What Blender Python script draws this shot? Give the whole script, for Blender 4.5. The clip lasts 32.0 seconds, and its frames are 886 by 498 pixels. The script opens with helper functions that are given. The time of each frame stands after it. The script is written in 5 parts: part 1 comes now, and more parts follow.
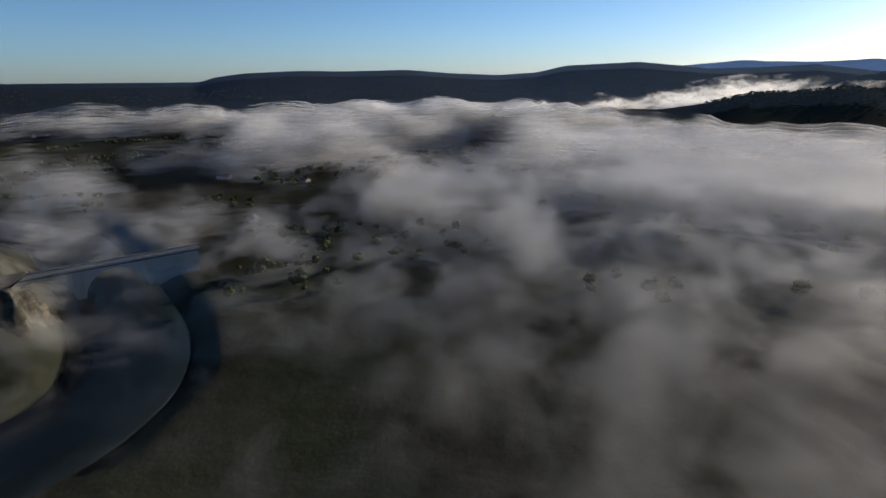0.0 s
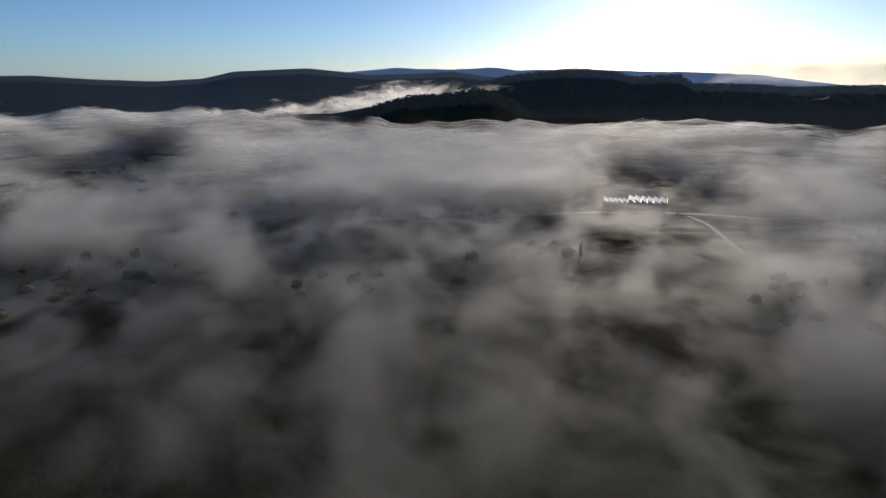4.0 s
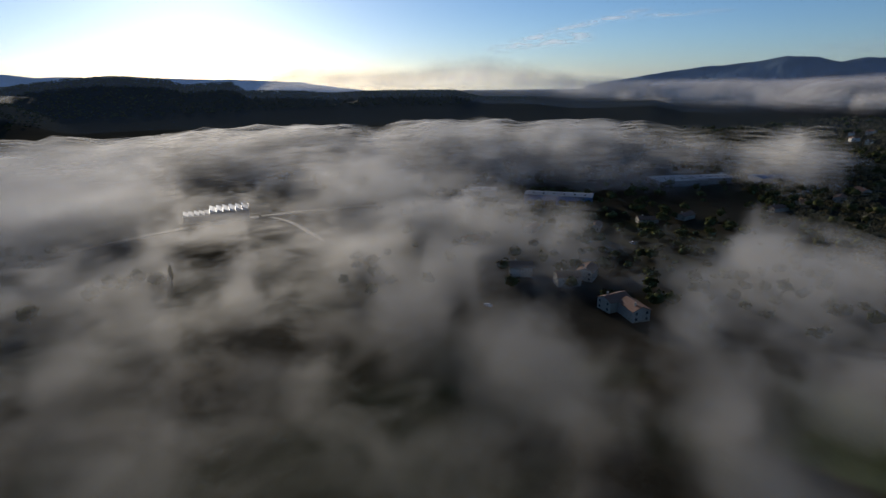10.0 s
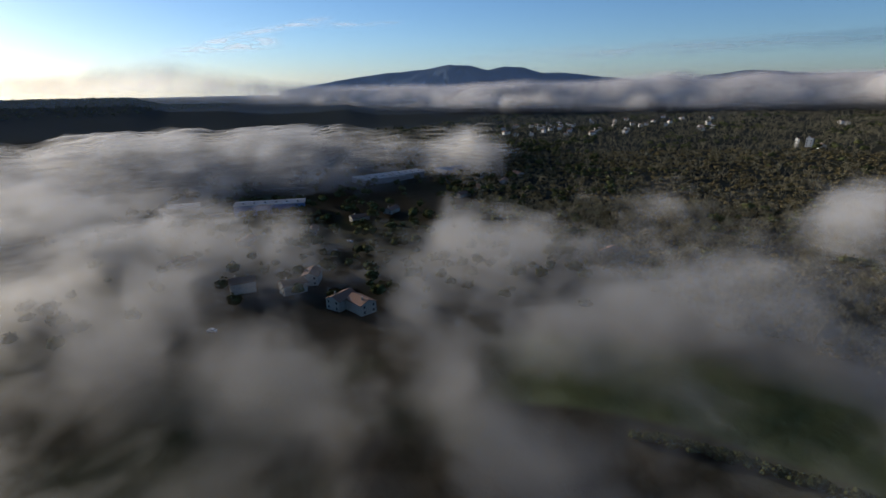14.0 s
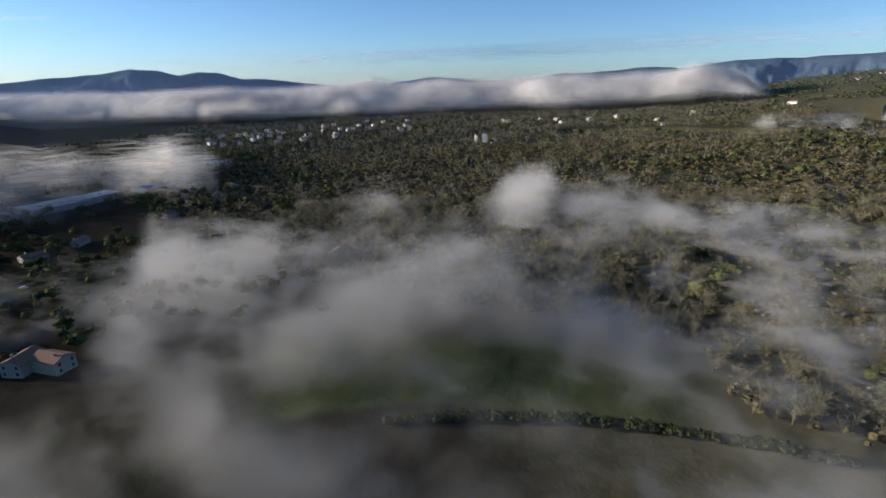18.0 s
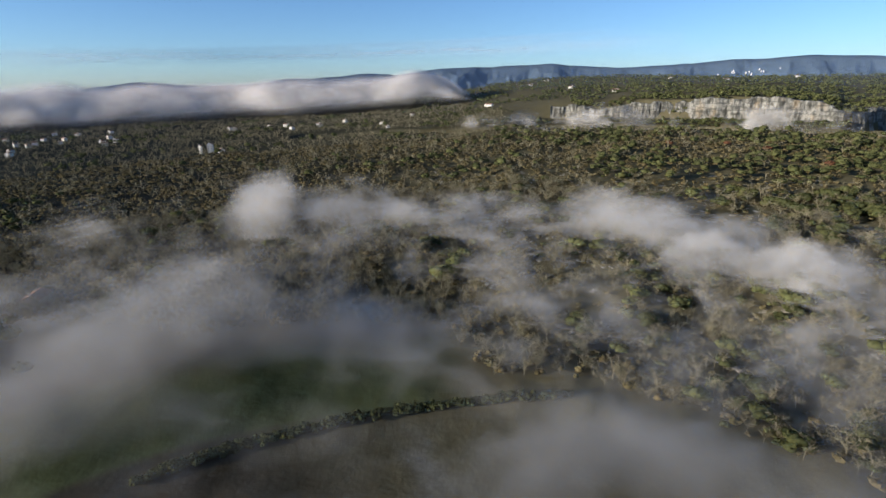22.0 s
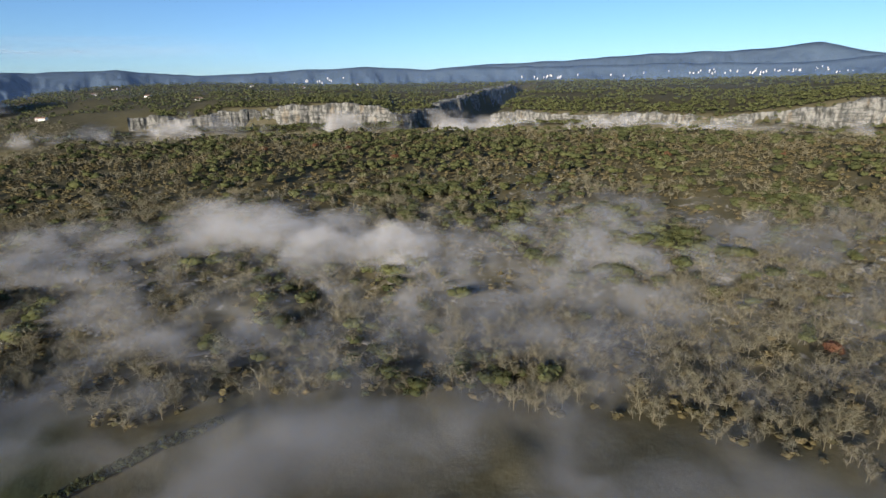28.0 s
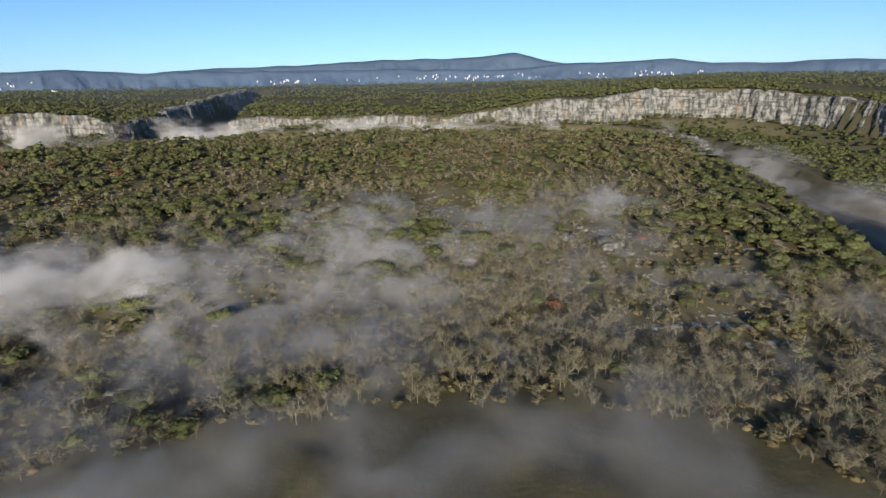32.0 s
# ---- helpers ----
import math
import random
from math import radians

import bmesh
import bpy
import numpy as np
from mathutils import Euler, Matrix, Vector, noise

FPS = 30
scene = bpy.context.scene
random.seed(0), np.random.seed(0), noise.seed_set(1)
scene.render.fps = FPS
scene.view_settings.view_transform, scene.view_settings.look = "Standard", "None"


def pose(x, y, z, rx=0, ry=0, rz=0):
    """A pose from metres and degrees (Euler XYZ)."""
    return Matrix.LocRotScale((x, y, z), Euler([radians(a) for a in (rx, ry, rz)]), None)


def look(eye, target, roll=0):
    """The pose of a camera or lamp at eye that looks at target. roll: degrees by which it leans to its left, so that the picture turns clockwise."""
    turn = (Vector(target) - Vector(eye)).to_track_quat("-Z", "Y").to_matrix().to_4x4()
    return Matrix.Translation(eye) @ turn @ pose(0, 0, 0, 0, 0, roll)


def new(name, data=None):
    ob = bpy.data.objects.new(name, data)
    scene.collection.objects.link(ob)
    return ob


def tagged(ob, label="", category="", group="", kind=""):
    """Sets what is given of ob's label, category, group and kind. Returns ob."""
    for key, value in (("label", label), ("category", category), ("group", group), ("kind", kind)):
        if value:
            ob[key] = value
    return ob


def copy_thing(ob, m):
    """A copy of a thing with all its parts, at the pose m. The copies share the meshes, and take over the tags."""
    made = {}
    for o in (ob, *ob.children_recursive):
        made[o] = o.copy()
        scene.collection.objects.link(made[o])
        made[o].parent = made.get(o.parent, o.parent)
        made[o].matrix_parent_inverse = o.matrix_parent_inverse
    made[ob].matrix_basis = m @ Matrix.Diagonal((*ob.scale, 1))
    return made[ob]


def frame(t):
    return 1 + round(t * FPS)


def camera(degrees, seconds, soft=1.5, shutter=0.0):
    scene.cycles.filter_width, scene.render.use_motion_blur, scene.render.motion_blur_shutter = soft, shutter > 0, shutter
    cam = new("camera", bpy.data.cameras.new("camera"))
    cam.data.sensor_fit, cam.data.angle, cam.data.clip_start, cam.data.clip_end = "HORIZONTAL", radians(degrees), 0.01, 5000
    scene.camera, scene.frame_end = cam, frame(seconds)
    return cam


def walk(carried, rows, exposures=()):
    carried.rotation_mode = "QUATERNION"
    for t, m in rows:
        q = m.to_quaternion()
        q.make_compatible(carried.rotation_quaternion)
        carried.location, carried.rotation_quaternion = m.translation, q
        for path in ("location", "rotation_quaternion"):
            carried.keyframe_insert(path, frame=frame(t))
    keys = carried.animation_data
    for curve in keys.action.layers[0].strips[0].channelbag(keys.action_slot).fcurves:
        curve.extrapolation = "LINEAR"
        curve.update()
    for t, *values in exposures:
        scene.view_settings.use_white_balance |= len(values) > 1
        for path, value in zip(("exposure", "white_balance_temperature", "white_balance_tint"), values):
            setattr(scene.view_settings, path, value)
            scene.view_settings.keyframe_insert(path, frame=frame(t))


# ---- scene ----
cam = camera(78.72, 32.0)
H = 110.0  # height of the camera over the valley floor

# seconds, heading clockwise from +y, tilt down, roll
TURN = [
    (0, 0.04, 17.98, -0.84),
    (0.5, 3.65, 17.96, -0.78),
    (1, 8.32, 17.95, -0.78),
    (1.5, 12.77, 17.93, -0.79),
    (2, 16.34, 17.90, -0.77),
    (2.5, 20.40, 17.89, -0.77),
    (3, 24.69, 17.87, -0.82),
    (3.5, 28.76, 17.85, -0.81),
    (5.5, 42.40, 17.79, -0.72),
    (6, 45.99, 17.77, -0.74),
    (6.5, 49.47, 17.76, -0.75),
    (7, 53.12, 17.75, -0.74),
    (7.5, 57.18, 17.74, -0.74),
    (8, 61.24, 17.72, -0.77),
    (8.5, 64.87, 17.72, -0.79),
    (9, 68.29, 17.71, -0.82),
    (9.5, 71.82, 17.70, -0.82),
    (10, 75.63, 17.68, -0.82),
    (10.5, 79.49, 17.67, -0.81),
    (11, 83.37, 17.66, -0.82),
    (11.5, 87.44, 17.64, -0.81),
    (12, 91.24, 17.62, -0.81),
    (12.5, 94.88, 17.60, -0.81),
    (13, 98.93, 17.57, -0.80),
    (13.5, 102.23, 17.55, -0.79),
    (14, 106.01, 17.53, -0.79),
    (14.5, 109.73, 17.50, -0.79),
    (16.5, 124.46, 17.39, -0.74),
    (17, 128.09, 17.35, -0.73),
    (17.5, 131.36, 17.31, -0.71),
    (18, 135.51, 17.28, -0.71),
    (18.5, 139.48, 17.25, -0.69),
    (19, 142.87, 17.21, -0.68),
    (19.5, 145.89, 17.17, -0.67),
    (20, 148.99, 17.15, -0.64),
    (20.5, 152.39, 17.12, -0.61),
    (21, 155.98, 17.09, -0.59),
    (21.5, 159.42, 17.06, -0.57),
    (22, 162.95, 17.01, -0.57),
    (22.5, 166.68, 16.97, -0.56),
    (23, 170.81, 16.93, -0.56),
    (23.5, 174.72, 16.89, -0.59),
    (24, 178.46, 16.84, -0.62),
    (24.5, 182.46, 16.81, -0.64),
    (25, 186.21, 16.78, -0.67),
    (25.5, 189.54, 16.76, -0.69),
    (27.5, 200.64, 16.69, -0.78),
    (28, 203.49, 16.68, -0.79),
    (28.5, 206.90, 16.66, -0.81),
    (29, 210.32, 16.65, -0.84),
    (29.5, 213.28, 16.63, -0.88),
    (30, 216.71, 16.62, -0.92),
    (30.5, 220.07, 16.62, -0.97),
    (31, 223.40, 16.61, -1.02),
    (31.5, 226.26, 16.61, -1.09),
    (32, 229.50, 16.62, -1.12),
]


def aim(a, tilt, roll):
    r, d = radians(a), radians(tilt)
    return look((0, 0, H), (math.sin(r) * math.cos(d), math.cos(r) * math.cos(d), H - math.sin(d)), roll)


walk(cam, [(t, aim(a, tilt, roll)) for t, a, tilt, roll in TURN],
     [(0, 0.22, 6000, 11), (2, 0.08, 6000, 11), (4, -0.08, 6000, 11), (6, -0.12, 6000, 10.5), (11, -0.22, 6000, 10), (13, 0.05, 6000, 10), (15, 0.35, 6000, 10.5),
      (17, 0.66, 6000, 10.5), (20, 0.7, 6000, 10.5), (26, 0.68, 6050, 11), (32, 0.62, 6050, 11)])

# ---- light ----
SUN_AZ, SUN_EL = 53.0, 12.0
world = bpy.data.worlds.new("sky")
scene.world = world
world.use_nodes = True
wn, wl = world.node_tree.nodes, world.node_tree.links
sky = wn.new("ShaderNodeTexSky")
sky.sky_type = "NISHITA"
sky.sun_disc = False
sky.sun_elevation, sky.sun_rotation = radians(SUN_EL), radians(SUN_AZ)
sky.altitude, sky.air_density, sky.dust_density, sky.ozone_density = 300, 0.75, 0.28, 3.5
wn["Background"].inputs["Strength"].default_value = 0.10
wl.new(sky.outputs[0], wn["Background"].inputs["Color"])

sun = new("sun", bpy.data.lights.new("sun", "SUN"))
sun.data.energy, sun.data.angle, sun.data.color = 5.0, radians(0.5), (1.0, 0.86, 0.68)
sr, se = radians(SUN_AZ), radians(SUN_EL)
sun.matrix_world = look((math.sin(sr) * math.cos(se) * 900, math.cos(sr) * math.cos(se) * 900, math.sin(se) * 900), (0, 0, 0))
scene.cycles.transparent_max_bounces = 128


# ---- materials ----
class Nodes:
    """A short way to write a node material."""

    def __init__(self, name):
        self.mat = bpy.data.materials.new(name)
        self.mat.use_nodes = True
        self.tree = self.mat.node_tree
        self.tree.nodes.clear()
        self.out = self.add("OutputMaterial")

    def add(self, kind, **values):
        node = self.tree.nodes.new("ShaderNode" + kind)
        for key, value in values.items():
            if key == "operation":
                node.operation = value
            elif key == "blend":
                node.data_type, node.blend_type = "RGBA", value
            elif key == "attribute":
                node.attribute_name = value
            elif key == "clamp":
                node.use_clamp = value
        return node

    def link(self, a, b):
        self.tree.links.new(a, b)

    def put(self, socket, value):
        if isinstance(value, bpy.types.NodeSocket):
            self.link(value, socket)
        else:
            socket.default_value = value

    def position(self):
        return self.add("NewGeometry").outputs["Position"]

    def noise(self, scale, detail=3.0, rough=0.55, vector=None, distort=0.0):
        n = self.add("TexNoise")
        self.link(vector or self.position(), n.inputs["Vector"])
        for key, value in (("Scale", scale), ("Detail", detail), ("Roughness", rough), ("Distortion", distort)):
            n.inputs[key].default_value = value
        return n.outputs["Fac"]

    def math(self, op, a, b=0.0, clamp=False):
        n = self.add("Math", operation=op, clamp=clamp)
        self.put(n.inputs[0], a)
        self.put(n.inputs[1], b)
        return n.outputs[0]

    def ramp(self, fac, lo, hi):
        n = self.add("MapRange")
        n.interpolation_type = "SMOOTHSTEP"
        self.put(n.inputs[0], fac)
        n.inputs[1].default_value, n.inputs[2].default_value = lo, hi
        return n.outputs[0]

    def mix(self, fac, a, b, blend="MIX"):
        n = self.add("Mix", blend=blend)
        self.put(n.inputs[0], fac)
        self.put(n.inputs[6], a if isinstance(a, bpy.types.NodeSocket) else (*a, 1))
        self.put(n.inputs[7], b if isinstance(b, bpy.types.NodeSocket) else (*b, 1))
        return n.outputs[2]

    def attr(self, name):
        return self.add("Attribute", attribute=name).outputs["Fac"]

    def random(self):
        return self.add("NewGeometry").outputs["Random Per Island"]

    def object_random(self):
        return self.add("ObjectInfo").outputs["Random"]

    def surface(self, color, rough=0.9, metal=0.0, bump=None, strength=0.5, distance=1.0, spec=0.3):
        b = self.add("BsdfPrincipled")
        self.put(b.inputs["Base Color"], color if isinstance(color, bpy.types.NodeSocket) else (*color, 1))
        self.put(b.inputs["Roughness"], rough)
        self.put(b.inputs["Metallic"], metal)
        b.inputs["Specular IOR Level"].default_value = spec
        if bump is not None:
            n = self.add("Bump")
            n.inputs["Strength"].default_value, n.inputs["Distance"].default_value = strength, distance
            self.link(bump, n.inputs["Height"])
            self.link(n.outputs[0], b.inputs["Normal"])
        self.link(b.outputs[0], self.out.inputs[0])
        return self.mat


def scatter(n, alpha, back, onward, forward, gloss_rough):
    """Droplets: soft light thrown to all sides, and more of it onward from the sun; alpha says how closed it is."""
    facing = n.add("CombineXYZ")
    for k, v in enumerate((math.sin(sr) * math.cos(se), math.cos(sr) * math.cos(se), math.sin(se))):
        facing.inputs[k].default_value = v
    diff, gloss = n.add("BsdfDiffuse"), n.add("BsdfAnisotropic")
    n.put(diff.inputs[0], back if isinstance(back, bpy.types.NodeSocket) else (*back, 1))
    gloss.inputs["Color"].default_value = (*onward, 1)
    n.link(facing.outputs[0], diff.inputs["Normal"])
    gloss.inputs["Roughness"].default_value = gloss_rough
    body, mix = n.add("MixShader"), n.add("MixShader")
    body.inputs[0].default_value = forward
    n.link(diff.outputs[0], body.inputs[1])
    n.link(gloss.outputs[0], body.inputs[2])
    n.link(alpha, mix.inputs[0])
    n.link(n.add("BsdfTransparent").outputs[0], mix.inputs[1])
    n.link(body.outputs[0], mix.inputs[2])
    n.link(mix.outputs[0], n.out.inputs[0])
    return n.mat


def mist_material():
    """A level slice of mist: closed where the mist is thick, in lumps that narrow upwards."""
    n = Nodes("valley_mist")
    squash = n.add("Mapping")
    squash.inputs["Scale"].default_value = (1, 1, 1.5)
    n.link(n.position(), squash.inputs["Vector"])
    where = squash.outputs[0]
    wide, tight = n.noise(0.012, 6.0, 0.58, where, distort=0.3), n.noise(0.030, 6.0, 0.60, where, distort=0.45)
    near = n.attr("near")
    lump = n.math("ADD", n.math("MULTIPLY", tight, near), n.math("MULTIPLY", wide, n.math("SUBTRACT", 1.0, near)))
    fill = n.math("SUBTRACT", n.math("ADD", n.math("MULTIPLY", n.math("SUBTRACT", lump, 0.5), 2.3), n.math("MULTIPLY", n.attr("thick"), 1.05)),
                  n.math("ADD", n.math("MULTIPLY", n.attr("level"), 0.50), 0.06))
    cover = n.math("MULTIPLY", n.ramp(fill, 0.0, 0.66), n.ramp(n.attr("thick"), 0.0, 0.25))
    # bounced light is painted into the colour: close mist whiter, thin mist dim
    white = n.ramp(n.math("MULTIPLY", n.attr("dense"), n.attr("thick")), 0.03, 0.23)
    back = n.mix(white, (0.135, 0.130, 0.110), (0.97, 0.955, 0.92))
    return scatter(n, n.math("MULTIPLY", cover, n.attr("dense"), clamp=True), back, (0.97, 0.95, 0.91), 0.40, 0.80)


def wisp_material():
    """Upright slices of torn mist, lit from behind."""
    n = Nodes("torn_mist")
    squash = n.add("Mapping")
    squash.inputs["Scale"].default_value = (1, 1, 1.9)
    n.link(n.position(), squash.inputs["Vector"])
    lump = n.noise(0.0095, 6.0, 0.58, squash.outputs[0], distort=0.4)
    fill = n.math("ADD", n.math("ADD", lump, n.math("MULTIPLY", n.attr("thick"), 0.38)), n.math("MULTIPLY", n.attr("level"), -0.42))
    cover = n.math("MULTIPLY", n.ramp(fill, 0.40, 0.66), n.ramp(n.attr("level"), 0.02, 0.30))
    alpha = n.math("MULTIPLY", n.math("MULTIPLY", cover, n.ramp(n.attr("thick"), 0.0, 0.35)), 0.6, clamp=True)
    mix, both = n.add("MixShader"), n.add("MixShader")
    both.inputs[0].default_value = 0.8
    for k, kind in enumerate(("BsdfDiffuse", "BsdfTranslucent")):
        b = n.add(kind)
        b.inputs[0].default_value = (0.95, 0.925, 0.87, 1)
        n.link(b.outputs[0], both.inputs[1 + k])
    n.link(alpha, mix.inputs[0])
    n.link(n.add("BsdfTransparent").outputs[0], mix.inputs[1])
    n.link(both.outputs[0], mix.inputs[2])
    n.link(mix.outputs[0], n.out.inputs[0])
    return n.mat


def bank_material():
    """Fog bank: soft see-through shells that scatter light to both sides."""
    n = Nodes("fog_bank")
    alpha = n.math("MULTIPLY", n.attr("thick"), n.math("ADD", n.ramp(n.noise(0.008, 3.0), 0.3, 0.7), 0.45), clamp=True)
    body = scatter(n, alpha, (0.97, 0.95, 0.93), (0.97, 0.95, 0.93), 0.0, 0.8)
    mix = n.out.inputs[0].links[0].from_node
    half, both, lit = n.add("MixShader"), n.add("MixShader"), mix.inputs[2].links[0].from_socket
    half.inputs[0].default_value, both.inputs[0].default_value = 0.1, 0.7
    for k, kind in enumerate(("BsdfDiffuse", "BsdfTranslucent")):
        b = n.add(kind)
        b.inputs[0].default_value = (0.97, 0.95, 0.94, 1)
        n.link(b.outputs[0], both.inputs[1 + k])
    n.link(both.outputs[0], half.inputs[1])
    n.link(lit, half.inputs[2])
    n.link(half.outputs[0], mix.inputs[2])
    return body


def ground_material():
    n = Nodes("valley_ground")
    patch = n.ramp(n.noise(0.006, 4.0, 0.6), 0.42, 0.58)
    clump = n.noise(0.09, 5.0, 0.7)
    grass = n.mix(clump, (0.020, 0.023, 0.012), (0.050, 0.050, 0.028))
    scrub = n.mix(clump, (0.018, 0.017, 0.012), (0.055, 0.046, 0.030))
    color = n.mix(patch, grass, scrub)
    # slight blue in the wooded slopes' colour stands in for haze
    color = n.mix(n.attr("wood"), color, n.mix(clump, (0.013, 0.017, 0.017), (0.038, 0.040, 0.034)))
    # brown floor, made lighter to lift the shade between trees and under mist
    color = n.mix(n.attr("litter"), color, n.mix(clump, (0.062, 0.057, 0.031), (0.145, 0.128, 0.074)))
    color = n.mix(n.attr("field"), color, n.mix(clump, (0.046, 0.058, 0.024), (0.084, 0.092, 0.042)))
    stone = n.math("MULTIPLY", n.attr("rock"), n.ramp(n.noise(0.12, 6.0, 0.7), 0.56, 0.66))
    color = n.mix(stone, color, n.mix(clump, (0.22, 0.20, 0.16), (0.42, 0.39, 0.33)))
    return n.surface(color, 0.95, bump=n.noise(0.12, 6.0, 0.7), strength=0.3, distance=2.0, spec=0.0)


def cliff_material(name="limestone_cliff", dark=(0.055, 0.056, 0.050), light=(0.265, 0.260, 0.232)):
    n = Nodes(name)
    stretch = n.add("Mapping")
    stretch.inputs["Scale"].default_value = (1, 1, 0.40)
    n.link(n.position(), stretch.inputs["Vector"])
    streak = n.noise(0.16, 5.0, 0.65, stretch.outputs[0])
    fine = n.noise(0.7, 5.0, 0.7)
    color = n.mix(n.ramp(streak, 0.36, 0.62), dark, light)
    color = n.mix(n.math("MULTIPLY", n.ramp(n.noise(0.05, 3.0, 0.6, stretch.outputs[0]), 0.56, 0.70), 0.5), color, (0.30, 0.23, 0.14))
    flat = n.add("Mapping")
    flat.inputs["Scale"].default_value = (0.12, 0.12, 1)
    n.link(n.position(), flat.inputs["Vector"])
    color = n.mix(n.math("MULTIPLY", n.ramp(n.noise(0.3, 5.0, 0.65, flat.outputs[0]), 0.50, 0.60), 0.7), color, dark)
    color = n.mix(n.math("MULTIPLY", n.ramp(fine, 0.55, 0.7), 0.5), color, (0.06, 0.06, 0.045))
    return n.surface(color, 0.9, bump=fine, strength=0.7, distance=1.2, spec=0.2)


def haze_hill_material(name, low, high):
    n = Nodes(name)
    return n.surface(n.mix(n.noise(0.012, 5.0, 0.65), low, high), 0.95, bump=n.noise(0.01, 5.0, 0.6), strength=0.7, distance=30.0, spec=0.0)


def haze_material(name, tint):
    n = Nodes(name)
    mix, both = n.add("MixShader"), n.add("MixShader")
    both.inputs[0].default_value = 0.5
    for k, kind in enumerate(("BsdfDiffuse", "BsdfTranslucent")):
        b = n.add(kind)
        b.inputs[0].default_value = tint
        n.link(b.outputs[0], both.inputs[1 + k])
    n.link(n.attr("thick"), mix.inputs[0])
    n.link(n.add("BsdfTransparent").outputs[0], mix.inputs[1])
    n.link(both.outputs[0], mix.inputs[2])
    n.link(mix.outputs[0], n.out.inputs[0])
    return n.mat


# blue tint of the added veils that imitate haze
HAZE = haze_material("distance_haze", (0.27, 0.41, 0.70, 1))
CIRRUS = haze_material("high_cloud", (0.9, 0.93, 0.98, 1))
GROUND = ground_material()
CLIFF = cliff_material()
# distance haze is painted into these hill colours, palest under the sun
HAZE_BLUE = haze_hill_material("far_hill_blue_haze", (0.042, 0.066, 0.098), (0.100, 0.132, 0.170))
HAZE_PALE = haze_hill_material("far_hill_pale_haze", (0.30, 0.36, 0.44), (0.36, 0.42, 0.50))
FOG = mist_material()
WISPS = wisp_material()
BANK = bank_material()


# ---- small tools ----
def polar(az, r, z=0.0):
    a = np.radians(az)
    return np.stack([r * np.sin(a), r * np.cos(a), z + 0 * r * a], -1)


def step(v, lo, hi):
    v = np.clip((v - lo) / (hi - lo), 0, 1)
    return v * v * (3 - 2 * v)


def table(text):
    """Pairs of heading and value, as two arrays."""
    v = np.array([float(w) for w in text.split()]).reshape(-1, 2)
    return v[:, 0], v[:, 1]


def look_up(az, pairs):
    return np.interp(az, *pairs)


def wave(x, y, size, seed, octaves=4):
    """Smooth noise of waves, about -1 to 1."""
    rng = np.random.RandomState(seed)
    out, amp = 0.0, 1.0
    for o in range(octaves):
        for _ in range(5):
            a, ph = rng.uniform(0, 2 * np.pi, 2)
            k = 2 * np.pi / size * rng.uniform(0.7, 1.4)
            out = out + amp * 0.32 * np.sin(k * (x * np.cos(a) + y * np.sin(a)) + ph)
        size, amp = size * 0.48, amp * 0.5
    return out


def grain(x, y, size, seed, octaves=4):
    """Rough noise from a lattice of random values, about -1 to 1."""
    lattice = np.random.RandomState(seed).uniform(-1, 1, (256, 256))
    out, amp = 0.0, 1.0
    for o in range(octaves):
        u, v = x / size + 17.3 * o, y / size + 9.1 * o
        i, j = np.floor(u).astype(int), np.floor(v).astype(int)
        fu, fv = step(u - i, 0, 1), step(v - j, 0, 1)
        i, j, i1, j1 = i % 256, j % 256, (i + 1) % 256, (j + 1) % 256
        out = out + amp * (lattice[i, j] * (1 - fu) * (1 - fv) + lattice[i1, j] * fu * (1 - fv) + lattice[i, j1] * (1 - fu) * fv + lattice[i1, j1] * fu * fv)
        size, amp = size * 0.47, amp * 0.5
    return out


def sheet(name, verts, faces, material, smooth=True, **attrs):
    me = bpy.data.meshes.new(name)
    faces = np.asarray(faces, np.int32)
    me.vertices.add(len(verts))
    me.vertices.foreach_set("co", np.asarray(verts, np.float32).ravel())
    n, k = faces.shape
    me.loops.add(n * k)
    me.loops.foreach_set("vertex_index", faces.ravel())
    me.polygons.add(n)
    me.polygons.foreach_set("loop_start", np.arange(0, n * k, k, dtype=np.int32))
    me.polygons.foreach_set("loop_total", np.full(n, k, np.int32))
    if smooth:
        me.polygons.foreach_set("use_smooth", np.ones(n, bool))
    for key, values in attrs.items():
        me.attributes.new(key, "FLOAT", "POINT").data.foreach_set("value", np.asarray(values, np.float32).ravel())
    me.materials.append(material)
    me.update(calc_edges=True)
    return new(name, me)


def grid_faces(rows, cols, wrap=False):
    j = np.arange(cols if wrap else cols - 1)
    i = np.arange(rows - 1)[:, None]
    a, b = i * cols + j, i * cols + (j + 1) % cols
    return np.stack([a, b, b + cols, a + cols], -1).reshape(-1, 4)


# ---- the land ----
HILL_A = table("-60 -0.3 -37 -0.3 -23 -0.45 -21.6 -0.03 -19.1 0.29 -13.8 0.47 -10 0.36 -3.3 0.42 1.2 0.03 5.8 -0.2 9.7 0 12.4 0.59 19.2 0.82"
               " 22.7 0.45 25.2 0.13 29.3 0.17 33.6 0.33 36.4 -0.07 40 -0.6 48 -3")
KNOLL = table("15 -6 19.5 -4.3 21.8 -3.8 25.9 -2.91 29.1 -2.09 33.5 -1.86 35.7 -1.57 37.9 -1.72 40.7 -2.98 44.7 -4.28 48 -6")
